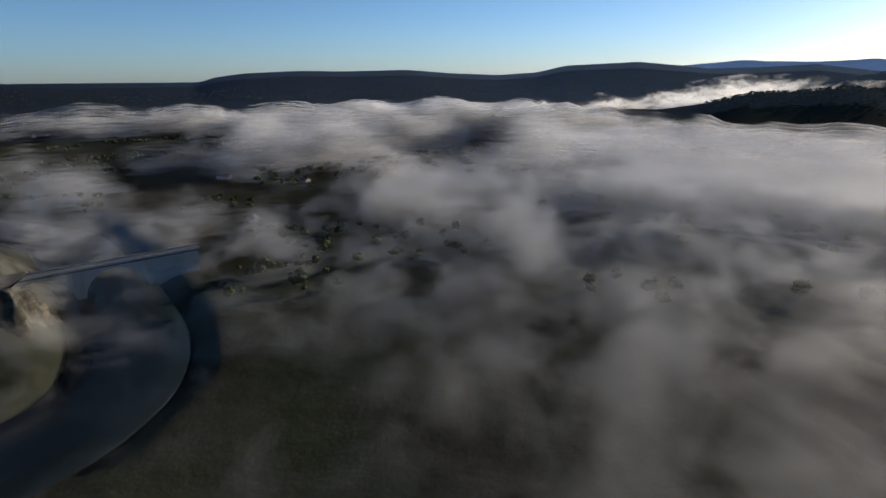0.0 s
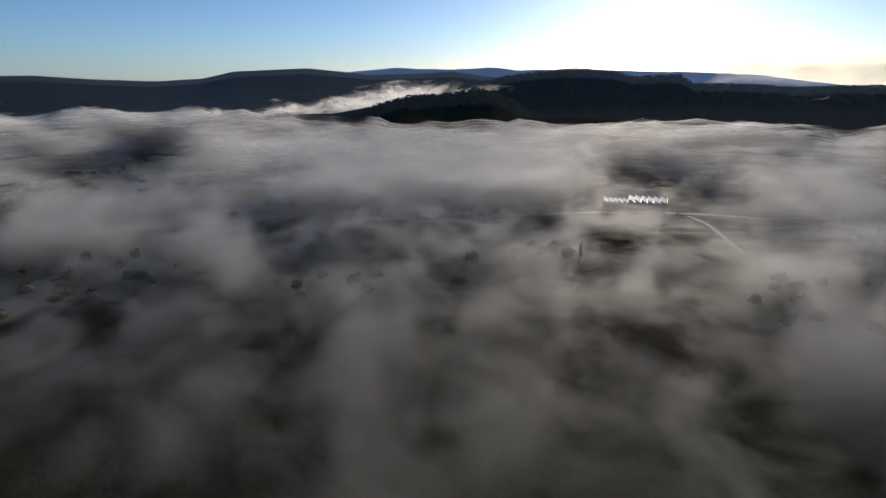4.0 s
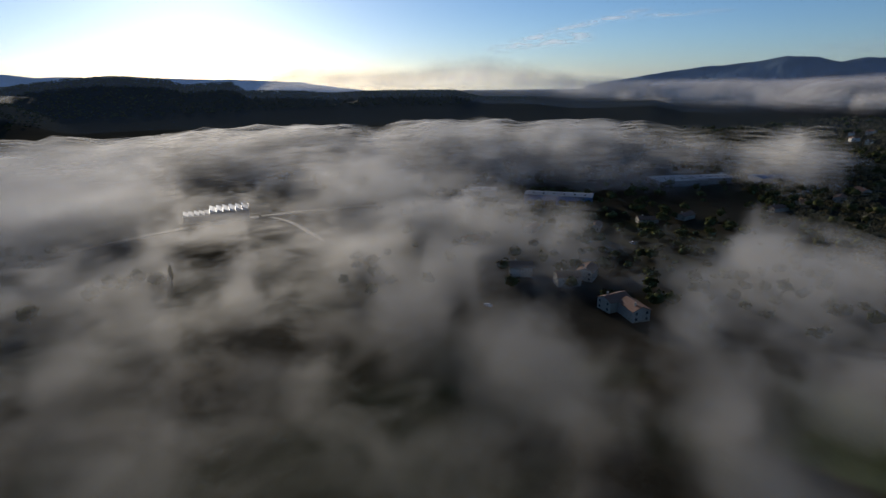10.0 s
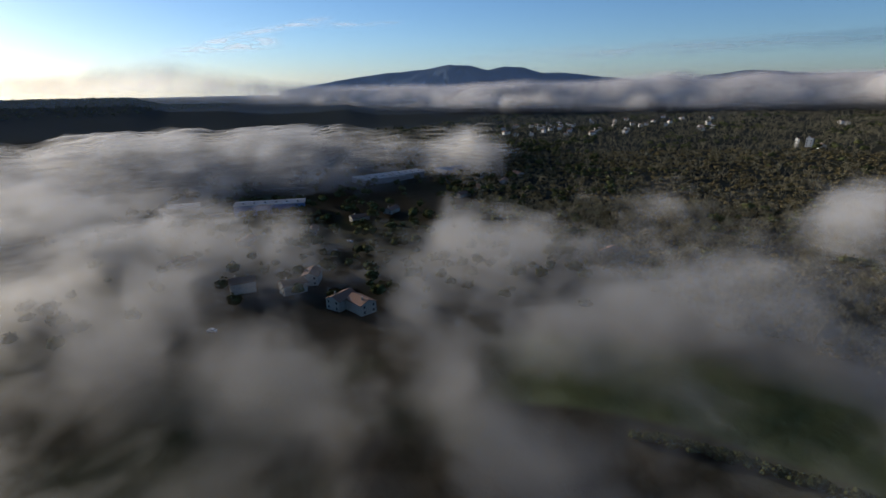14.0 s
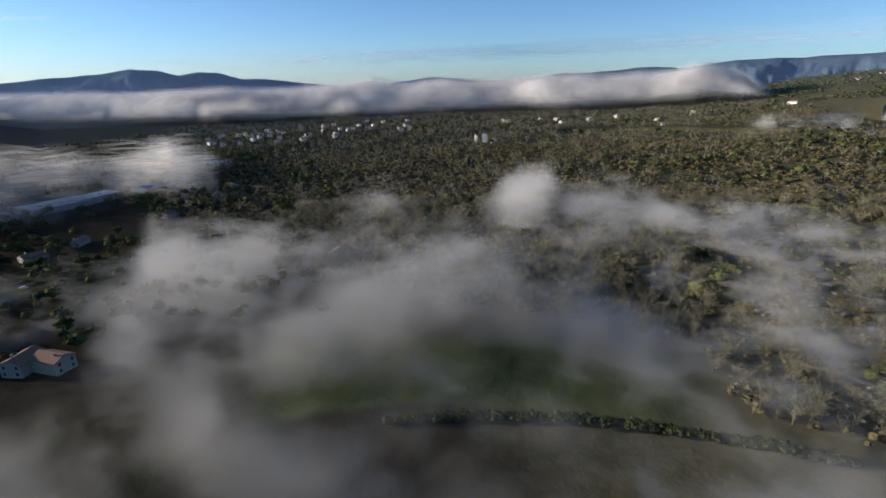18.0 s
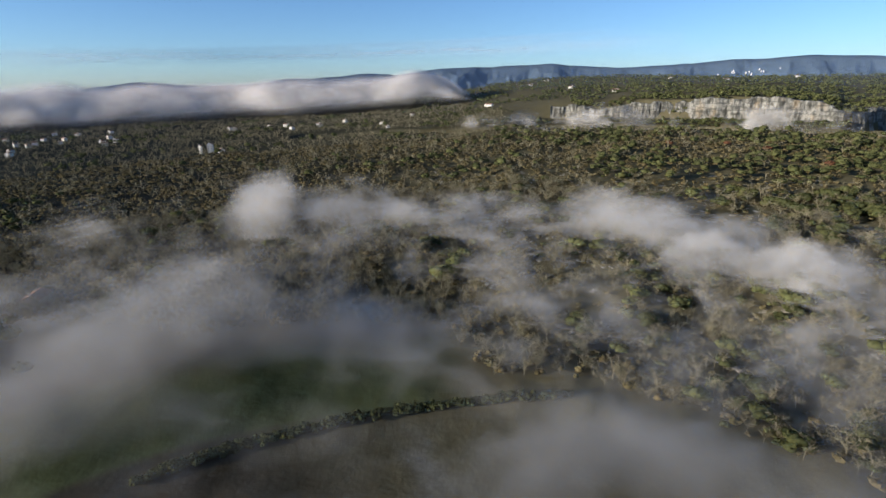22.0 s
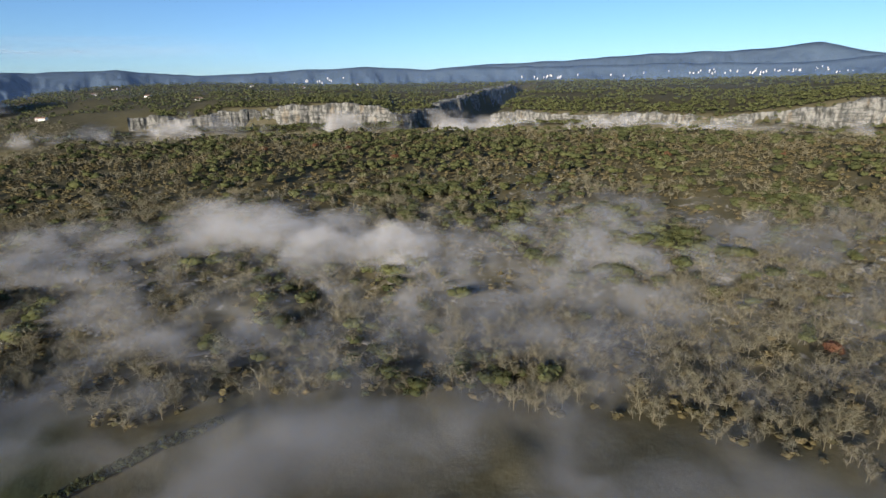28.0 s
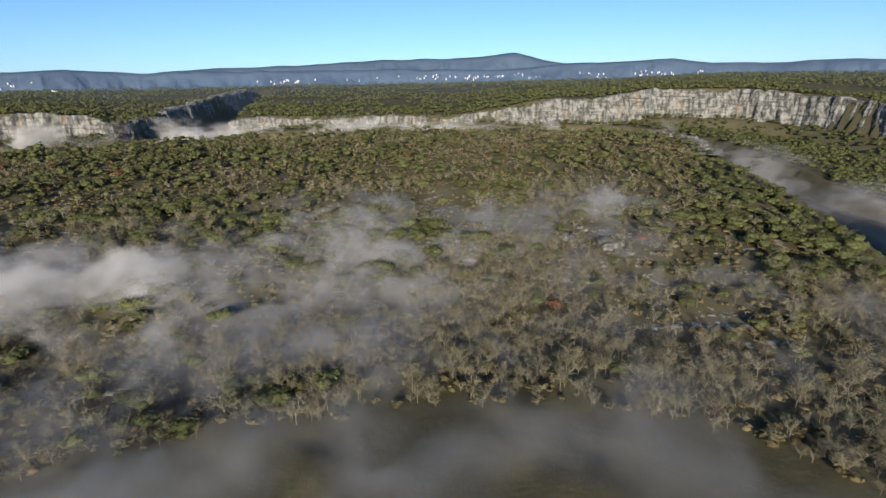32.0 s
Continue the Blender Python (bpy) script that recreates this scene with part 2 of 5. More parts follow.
RIDGE_B = table("30 -3 35 -1.2 39 -0.21 42.6 0.18 45.4 0.37 49.4 0.11 51.1 -0.46 55.3 -0.3 56.5 -1.1 61.7 -1.25 64.8 -1.53 68 -1.33 73.6 -1.36 77 -1.39"
                " 79.6 -2.1 85 -2.2 88.6 -2.65 93 -2.6 96.5 -2.4 100 -3.16 106 -3.49 112 -3.9 120 -5")
CLIFF_R = table("150 1150 176 1130 190 1080 199 1050 209 1050 219 1000 225 980 240 980 247 1010 250 1040 258 1080 262 1060 268 980 280 900 300 800 330 800")
CLIFF_TOP = table("150 -2.2 160 -2.3 176.5 -2.3 179.4 -2.4 182.9 -1.83 186.1 -1.75 189.3 -1.45 194.3 -1.54 197.7 -2.2 198.8 -2.7 204 -2.8 209.1 -2.74 211.5 -2.45 219.2 -2.68"
                  " 224.9 -2.66 230.7 -2.9 236.5 -2.02 239.9 -1.35 243.8 -1.6 247.4 -0.98 250 -0.59 258.5 -0.72 261.6 -1 265.7 -1.72 268.2 -2.1 290 -2.5 330 -2.5")
CLIFF_BASE = table("150 40 176 12 209 10 236 25 247 40 250 55 258 52 262 42 268 30 300 20 330 10")
SKY_EDGE = table("150 -0.5 158.6 -0.6 164 -0.3 168 0.34 172 0.5 181 0.6 191 0.33 204 0.34 214 0.45 236 0.45 247 0.5 257 0.74 268 0.55 330 0.5")
RIVER = [(150, 980), (175, 960), (190, 915), (205, 915), (220, 920), (235, 915), (247, 900), (254, 830), (259, 715), (264, 600), (270, 520), (278, 390), (288, 280),
         (297, 228), (308, 198), (319, 197), (326, 222), (327.5, 262), (326.5, 337), (324, 470), (316, 620), (310, 900), (300, 1500)]
CANYON_R = (960, 1045, 1180, 1420, 1850, 2300, 2700)
CANYON_WEST = (199.2, 199.5, 202.5, 205.5, 208.3, 210.6, 211.6)
CANYON_EAST = (209.0, 209.2, 210.0, 211.0, 212.2, 213.0, 212.0)
BENEATH = table("100 0 118 4 130 14 150 26 170 38 185 43 225 46 246 45 251 42 258 30 266 14 272 2 280 0")


def to_line(x, y, line):
    """Distance to a line of (heading, distance) corners."""
    pts = [polar(a, r)[:2] for a, r in line]
    best = np.full(np.shape(x), 1e9)
    for p, q in zip(pts, pts[1:]):
        d = q - p
        s = np.clip(((x - p[0]) * d[0] + (y - p[1]) * d[1]) / (d @ d), 0, 1)
        best = np.minimum(best, np.hypot(x - p[0] - s * d[0], y - p[1] - s * d[1]))
    return best


def canyon(az, r):
    """How far inside the side canyon a place lies, 0 to 1."""
    west, east = np.interp(r, CANYON_R, CANYON_WEST), np.interp(r, CANYON_R, CANYON_EAST)
    return step(az, west, west + 0.35) * (1 - step(az, east - 0.5, east)) * step(r, 940, 1000) * (1 - step(r, 2300, 2600))


def land(az, r):
    """Height of the ground, and how wooded, rocky and green it is."""
    az = np.mod(az + 60, 360) - 60
    x, y = r * np.sin(np.radians(az)), r * np.cos(np.radians(az))
    z = 1.2 * wave(x, y, 240, 3) + 0.4 * wave(x, y, 40, 5)
    # the wooded spur inside the river's bend
    rise = look_up(az, BENEATH)
    slope = step(r, 170, 760) * 0.75 + step(r, 220, 330) * 0.25
    z = z + rise * slope + rise * 0.05 * wave(x, y, 130, 8)
    # rocky bluff above the bridge
    z = z + 22 * (1 - step(az, -42, -38.5)) * step(r, 262, 296) * (1 - step(r, 380, 460))
    # ridges across the valley
    for top, where, width in ((HILL_A, 3000, 750), (KNOLL, 1500, 330), (RIDGE_B, 2050, 520)):
        lo, hi = top[0][0], top[0][-1]
        peak = H + where * np.tan(np.radians(look_up(az, top)))
        fade = step(az, lo, lo + 4) * (1 - step(az, hi - 4, hi))
        shape = np.exp(-((r - where) / width) ** 2)
        shape = np.where(r > where, np.maximum(shape, 0.6 * step(4700 - r, 0, 1500)), shape)
        hill = peak * shape * fade * (1 + 0.05 * wave(x, y, 300, 11) * (1 - shape))
        z = np.maximum(z, hill)
    # the plateau behind the cliffs
    edge, top = look_up(az, CLIFF_R), look_up(az, CLIFF_TOP)
    lip = H + edge * np.tan(np.radians(top))
    back = H + 3000 * np.tan(np.radians(look_up(az, SKY_EDGE)))
    plateau = lip + (back - lip) * np.clip((r - edge) / (3000 - edge), 0, 1) ** 0.8 + 1.5 * wave(x, y, 160, 21)
    plateau = np.where(r > 3000, plateau - (r - 3000) * 0.02, plateau)
    inside = step(az, 150, 178) * (1 - step(az, 330, 345))
    hard = step(r, edge + 2, edge + 14)
    soft = step(r, edge - 150, edge + 350)
    share = np.where(az < 178, soft + (hard - soft) * step(az, 172, 178), hard) * inside
    foot = look_up(az, CLIFF_BASE)
    talus = foot * step(r, edge - 110, edge - 5) * inside
    z = np.maximum(z, talus)
    z = z + (plateau - z) * share
    # canyon, river bed
    z = z + (np.minimum(z, np.interp(r, [1000, 2300], [12, 62])) - z) * canyon(az, r)
    wet = 1 - step(to_line(x, y, RIVER), 17, 38)
    z = z + (-6 - z) * wet
    wood = np.clip(step(az, 96, 118) * step(r, 200, 300) + step(r, 1100, 1400), 0, 1)
    rock = step(az, 150, 172) * (1 - step(az, 262, 275)) * step(r, 215, 260) * (1 - step(r, 430, 620))
    field = step(az, 108, 118) * (1 - step(az, 158, 168)) * step(r, 164, 168) * (1 - step(r, 212, 235))
    return z, wood, rock, np.clip(field, 0, 1)


def ground_z(az, r):
    return land(np.asarray(az, float), np.asarray(r, float))[0]


AZ = np.arange(0, 360, 0.6)
RR = np.geomspace(25, 4750, 210)
RR = np.unique(np.concatenate([[0.5], RR, np.arange(880, 1200, 10.0)]))
ga, gr = np.meshgrid(AZ, RR)
gz, gw, gk, gf = land(ga, gr)
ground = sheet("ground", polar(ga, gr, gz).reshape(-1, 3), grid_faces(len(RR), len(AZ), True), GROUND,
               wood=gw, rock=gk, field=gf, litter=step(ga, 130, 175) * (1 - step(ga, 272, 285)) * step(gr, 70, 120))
tagged(ground, "misty river valley floor with wooded hills and plateau", "ground", kind="structure")


def cliff(name, label, corners, seed, material=CLIFF):
    """A limestone wall. corners: heading, distance, height of the top and of the foot."""
    c = np.array(corners, float)
    p = polar(c[:, 0], c[:, 1])[:, :2]
    run = np.concatenate([[0], np.cumsum(np.hypot(*np.diff(p, axis=0).T))])
    s = np.arange(0, run[-1], 1.3)
    x, y = np.interp(s, run, p[:, 0]), np.interp(s, run, p[:, 1])
    top, foot = np.interp(s, run, c[:, 2]), np.interp(s, run, c[:, 3])
    nx, ny = np.gradient(y), -np.gradient(x)
    ln = np.hypot(nx, ny)
    nx, ny = nx / ln, ny / ln
    flip = np.sign(np.mean(-(nx * x + ny * y)))
    nx, ny = nx * flip, ny * flip
    rows = 26
    v = np.linspace(0, 1, rows)[:, None]
    top = top + 4.0 * grain(s, 0 * s, 45, seed) + 1.5 * np.round(grain(s, 0 * s, 14, seed + 1) * 1.5)
    z = foot + (top - foot) * v
    bays = 9.0 * grain(s, 0 * s, 90, seed + 2, 2) + 3.0 * np.round(grain(s, 0 * s, 26, seed + 3, 3) * 2) / 2
    blocks = 3.4 * grain(s + 0 * z, z * 0.35, 11, seed + 7, 3)
    ledges = 2.4 * np.round(grain(z, s * 0.02 + 0 * z, 16, seed + 4, 2) * 1.6) / 1.6
    out = bays[None, :] + blocks + ledges + (1 - v) ** 2 * 7 - v ** 5 * 3
    verts = np.stack([x + nx * out, y + ny * out, z], -1)
    lid = np.stack([x - nx * 30, y - ny * 30, top - 1.0], -1)
    verts = np.concatenate([verts, lid[None]], 0)
    ob = sheet(name, verts.reshape(-1, 3), grid_faces(rows + 1, len(s)), material, smooth=False)
    return tagged(ob, label, "cliff", kind="structure")


def rim(a0, a1, stepping=1.0):
    out = []
    for a in np.arange(a0, a1 + 0.01, stepping):
        r = float(look_up(a, CLIFF_R))
        out.append((a, r, H + r * math.tan(radians(float(look_up(a, CLIFF_TOP)))), float(look_up(a, CLIFF_BASE)) - 6))
    return out


cliff("cliff_west", "sunlit pale limestone cliff rising out of mist", rim(174, 199.5), 31)
cliff("cliff_main", "long sunlit pale limestone cliff above the river bend", rim(208.5, 285), 41)
cliff("cliff_canyon", "shaded limestone wall of the side canyon",
      [(199.4, 1040, 60, 5), (202.6, 1180, 68, 8), (205.6, 1420, 82, 12), (208.4, 1850, 99, 20), (210.6, 2300, 116, 40), (211.3, 2420, 112, 50)], 51)
cliff("cliff_spur", "pale rock face at the end of the wooded spur",
      [(250.2, 850, 43, 8), (252.2, 805, 43, 5), (253.5, 735, 40, 4), (254.4, 650, 36, 6)], 61)


# the cliff pattern again in darker, browner colours
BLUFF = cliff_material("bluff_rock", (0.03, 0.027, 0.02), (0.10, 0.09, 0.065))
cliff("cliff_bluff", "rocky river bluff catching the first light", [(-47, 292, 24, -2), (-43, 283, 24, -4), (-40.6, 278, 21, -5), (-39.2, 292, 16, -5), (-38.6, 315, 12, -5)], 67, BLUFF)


def far_ridge(name, label, material, dist, pairs, depth=260, rough=6.0, seed=1):
    lo, hi = pairs[0][0], pairs[0][-1]
    az = np.arange(lo, hi, 0.12)
    crest = H + dist * np.tan(np.radians(look_up(az, pairs))) + rough * grain(az * 20, 0 * az, 40, seed, 5) * 0.7
    rows = []
    for k in range(15):
        f, d = min(k / 13, 1.0), 1.6 * (k / 13 - 1)
        spur = grain(az * 20, 0 * az + d * 45, 60, seed + 3, 4)
        down = f * (1 - f) * 4 if k < 14 else 0.0
        lift = np.clip((f + 0.16 * spur * down) * (0.7 if k == 14 else 1.0), 0, 1)
        rows.append(polar(az, dist + (d if k < 14 else 0.4) * depth * (1 + 0.35 * spur * down), -20 + (crest + 20) * lift))
    ob = sheet(name, np.array(rows).reshape(-1, 3), grid_faces(len(rows), len(az)), material)
    return tagged(ob, label, "mountain", kind="structure")


far_ridge("backdrop_mountain", "dark blue distant mountain above the fog bank", HAZE_BLUE, 4000,
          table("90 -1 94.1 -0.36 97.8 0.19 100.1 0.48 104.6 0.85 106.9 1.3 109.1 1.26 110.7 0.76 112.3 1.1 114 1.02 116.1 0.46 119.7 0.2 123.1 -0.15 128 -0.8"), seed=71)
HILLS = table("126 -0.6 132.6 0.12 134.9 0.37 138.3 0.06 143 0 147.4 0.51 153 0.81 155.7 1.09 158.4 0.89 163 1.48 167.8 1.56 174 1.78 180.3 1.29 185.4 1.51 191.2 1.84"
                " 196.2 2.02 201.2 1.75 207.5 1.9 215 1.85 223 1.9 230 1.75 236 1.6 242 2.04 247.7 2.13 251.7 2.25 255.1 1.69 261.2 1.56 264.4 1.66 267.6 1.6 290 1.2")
far_ridge("backdrop_hills", "hazy blue distant mountains", HAZE_BLUE, 4300, HILLS, seed=75)
far_ridge("backdrop_peak", "broad hazy blue mountain peak", HAZE_BLUE, 4550,
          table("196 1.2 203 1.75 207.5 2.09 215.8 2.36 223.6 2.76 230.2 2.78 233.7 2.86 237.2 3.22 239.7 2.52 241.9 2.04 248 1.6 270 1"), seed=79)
far_ridge("backdrop_pale", "pale hazy ridge close under the sun", HAZE_PALE, 4500,
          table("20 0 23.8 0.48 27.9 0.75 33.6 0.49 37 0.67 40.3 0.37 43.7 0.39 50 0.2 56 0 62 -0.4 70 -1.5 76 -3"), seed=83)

# ---- mist ----
# drifts of mist, stretch by stretch: heading, distance, half breadth, half depth, how thick
DRIFTS_NORTH = [
    (-28.3, 1405, 286, 230, 0.75), (-8.1, 1255, 270, 305, 0.95), (7, 1106, 272, 331, 0.95), (-12.8, 800, 192, 207, 0.75), (12.8, 656, 96, 173, 0.75),
    (26, 666, 111, 185, 0.9), (34.9, 656, 69, 143, 0.9), (26.6, 468, 139, 109, 1), (37.6, 509, 51, 149, 1), (-1.9, 475, 89, 120, 0.65),
    (7.2, 353, 48, 57, 0.6), (24.6, 334, 75, 30, 0.6), (-35.9, 547, 76, 256, 0.42), (-25, 401, 53, 90, 0.38), (-17.2, 334, 33, 80, 0.42),
    (-5.3, 266, 35, 53, 0.48), (10.4, 274, 17, 55, 0.55)]
DRIFTS_MEADOW = [
    (16.9, 213, 17, 22, 0.5), (25.9, 190, 19, 33, 0.8), (34.6, 302, 34, 38, 0.42), (41.8, 216, 8, 24, 0.6), (37.3, 151, 26, 20, 0.5),
    (22.8, 143, 22, 22, 0.45), (4.3, 163, 28, 33, 0.33), (-12.4, 167, 18, 32, 0.2), (40.5, 135, 20, 10, 0.5), (-39.4, 156, 23, 22, 0.2),
    (4.4, 108, 26, 11, 0.25)]
DRIFTS_ROAD = [
    (48.3, 834, 101, 184, 1), (57.2, 811, 99, 213, 1), (62.9, 908, 54, 214, 0.9), (73.9, 800, 100, 215, 0.95), (80.4, 756, 49, 169, 0.9),
    (87.8, 800, 73, 210, 0.75), (40.2, 647, 94, 113, 0.85), (35.3, 475, 112, 113, 1), (44.6, 554, 45, 66, 0.9), (63.1, 578, 116, 81, 0.6),
    (69, 468, 59, 83, 0.75), (73.2, 363, 41, 61, 0.7), (66.5, 298, 31, 49, 0.6), (79.5, 517, 44, 100, 0.45), (56.3, 315, 12, 54, 0.7),
    (55.1, 241, 9, 46, 0.6), (43.8, 219, 12, 26, 0.6), (78.2, 255, 14, 30, 0.6), (69.9, 216, 20, 27, 0.65)]
DRIFTS_FIELDS = [
    (59.4, 174, 14, 25, 0.6), (81.7, 338, 28, 43, 0.45), (90.8, 338, 18, 26, 0.38), (81, 174, 16, 22, 0.6), (89.2, 193, 12, 24, 0.55),
    (63.1, 123, 22, 19, 0.6), (47, 133, 24, 18, 0.48), (83.1, 135, 31, 20, 0.45), (26.8, 123, 24, 14, 0.42), (38.3, 116, 10, 10, 0.5),
    (94, 154, 16, 24, 0.42), (18, 182, 21, 32, 0.3)]
DRIFTS_HALLS = [
    (88.9, 822, 72, 212, 0.9), (90.6, 656, 38, 124, 0.75), (99, 745, 58, 160, 0.6), (107, 725, 43, 143, 0.55), (91.3, 570, 136, 60, 0.4),
    (79.7, 395, 33, 44, 0.5), (85.8, 363, 22, 30, 0.4), (90.7, 315, 48, 26, 0.3), (78.5, 266, 11, 26, 0.55), (86.4, 187, 20, 23, 0.6)]
DRIFTS_GARDENS = [
    (107.3, 725, 44, 141, 0.55), (72.4, 228, 18, 32, 0.75), (82.6, 193, 26, 21, 0.6), (90.2, 198, 12, 19, 0.6), (78.5, 259, 14, 29, 0.55),
    (70.5, 294, 19, 51, 0.55), (70.1, 187, 20, 22, 0.6), (81.7, 156, 22, 18, 0.45), (70.9, 145, 16, 11, 0.6), (88.1, 343, 41, 36, 0.42),
    (81.9, 363, 30, 41, 0.42), (110.7, 324, 38, 48, 0.8), (108.2, 270, 35, 36, 0.6), (104.2, 219, 17, 31, 0.65), (120.1, 290, 46, 45, 0.55),
    (126.5, 222, 34, 36, 0.58), (137.7, 225, 40, 31, 0.52)]
DRIFTS_WOOD = [
    (129.8, 185, 37, 20, 0.42), (108.6, 167, 15, 25, 0.7), (114, 133, 17, 20, 0.7), (117.7, 114, 21, 12, 0.6), (125.1, 407, 32, 49, 0.32),
    (144, 442, 35, 68, 0.38), (145.6, 379, 27, 45, 0.36)]
DRIFTS_FIELD = [
    (144.9, 418, 37, 79, 0.45), (153.9, 384, 42, 53, 0.4), (165.2, 343, 44, 41, 0.45), (169.9, 290, 23, 29, 0.4), (126.3, 442, 37, 67, 0.28),
    (135.5, 266, 43, 37, 0.48), (145.1, 213, 34, 25, 0.48), (154.1, 207, 16, 14, 0.42), (119.4, 213, 41, 28, 0.6), (110.7, 139, 16, 16, 0.65),
    (118, 116, 20, 9, 0.55), (92.7, 149, 22, 15, 0.55), (98.4, 167, 14, 15, 0.42)]
DRIFTS_SLOPE = [
    (146.3, 442, 30, 81, 0.35), (156.7, 390, 49, 57, 0.42), (170.1, 363, 38, 52, 0.48), (180.6, 363, 31, 50, 0.58), (187.3, 324, 32, 29, 0.6),
    (194.8, 302, 26, 32, 0.62), (199.5, 282, 16, 15, 0.48), (134.3, 252, 54, 28, 0.45), (148, 219, 34, 21, 0.42), (124.2, 216, 23, 30, 0.5),
    (182.6, 139, 25, 12, 0.58), (195.3, 143, 25, 17, 0.52), (171, 114, 34, 8, 0.5), (124.2, 143, 16, 10, 0.45), (196.6, 195, 19, 20, 0.32),
    (202.1, 255, 14, 26, 0.42), (203.6, 185, 12, 23, 0.36)]
DRIFTS_SPUR = [
    (185.2, 338, 53, 38, 0.66), (197.8, 294, 27, 25, 0.58), (211.4, 329, 21, 40, 0.48), (212.6, 282, 33, 26, 0.42), (223.9, 374, 22, 38, 0.5),
    (229.2, 320, 37, 41, 0.36), (236.9, 368, 22, 34, 0.4), (247.4, 418, 22, 49, 0.4), (196.2, 252, 26, 28, 0.36), (217.6, 245, 32, 32, 0.36),
    (221, 195, 21, 22, 0.36), (211.2, 190, 32, 24, 0.28), (195, 193, 30, 17, 0.26), (190.9, 137, 36, 14, 0.58)]
DRIFTS_BEND = [
    (181.4, 128, 30, 8, 0.55), (204.2, 141, 20, 11, 0.42), (231.2, 137, 29, 13, 0.48), (245.2, 141, 29, 15, 0.52), (253.5, 179, 17, 19, 0.5),
    (250.6, 195, 16, 13, 0.25), (172, 238, 20, 23, 0.2)]
DRIFTS_TIP = [
    (248, 384, 18, 49, 0.45), (236.6, 379, 23, 37, 0.3), (259, 141, 39, 17, 0.5), (269.1, 143, 21, 14, 0.45), (267.9, 182, 20, 14, 0.3)]
DRIFTS = [d for group in (DRIFTS_NORTH, DRIFTS_MEADOW, DRIFTS_ROAD, DRIFTS_FIELDS, DRIFTS_HALLS, DRIFTS_GARDENS, DRIFTS_WOOD, DRIFTS_FIELD,
                          DRIFTS_SLOPE, DRIFTS_SPUR, DRIFTS_BEND, DRIFTS_TIP) for d in group]
FOG_CEILING = table("-60 2.5 -20 2.6 5 2.8 18 3.5 22 3.9 45 4.5 60 4.5 80 4.5 100 4.6 112 4.6 125 4.4 165 4.0 172 3.0 205 3.0 245 3.2 262 4.5 290 4.5")


def drifting(a, r, x, y):
    """How thick the drifts lie, with ragged edges."""
    wx, wy = 0.055 * r * grain(x, y, 70, 301, 4), 0.055 * r * grain(x, y, 70, 305, 4)
    x, y = x + wx, y + wy
    clear = np.ones_like(r)
    for az, dist, breadth, depth, amount in DRIFTS:
        c, s = math.cos(radians(az)), math.sin(radians(az))
        across, along = (x * c - y * s) / breadth, x * s + y * c
        along = np.log(np.clip(along, 5, None) / dist) * dist / depth
        q = np.hypot(across, along)
        clear = clear * (1 - min(amount, 0.985) * (1 - step(q, 0.25, 1.55)))
    return 1 - clear


def fog_state(a, r, x, y):
    """How thick the mist is, its floor and its depth."""
    floor = ground_z(a, r)
    want = np.maximum(drifting(a, r, x, y), (np.interp(a, [-60, -20, 0, 30, 75, 95, 118, 150, 222, 240, 262, 290], [0.18, 0.2, 0.36, 0.44, 0.36, 0.16, 0.20, 0.34, 0.44, 0.30, 0.24, 0.15]) + 0.12 * grain(x, y, 120, 311, 3)) * (1 - step(r, 300 + 140 * (1 - step(a, 70, 95)), 520 + 200 * (1 - step(a, 70, 95))))) * (1 - step(r, 2150, 2450))
    want = want * (1 - step(floor, 22, 42) * (1 - step(a, 112, 122)))
    want = want * (1 - step(floor, 14, 30) * step(a, 254, 257))
    floor = np.where(a > 254, np.minimum(floor, 4), floor)
    far = step(r, 280, 900)
    depth = np.minimum((30 + 32 * far) * (1 - 0.35 * step(a, 140, 165)), H - r * np.tan(np.radians(look_up(a, FOG_CEILING) + 0.55 * grain(a * 10, r * 0.12, 40, 77, 3))) - floor * 0.9)
    # mist lying in the gorge under the cliffs
    gorge = (1 - step(to_line(x, y, RIVER), 48, 100)) * step(a, 158, 172) * (1 - step(a, 276, 286)) * step(r, 480, 560)
    want = np.maximum(want, gorge * np.interp(a, [160, 200, 226, 238, 250, 258, 275], [0.36, 0.42, 0.36, 0.2, 0.2, 0.42, 0.36]))
    depth = depth + (np.interp(a, [160, 230, 250, 275], [42, 42, 36, 36]) - depth) * gorge
    want = want * step(depth, 2, 9)
    return want, floor, np.maximum(depth, 3), 1 - far


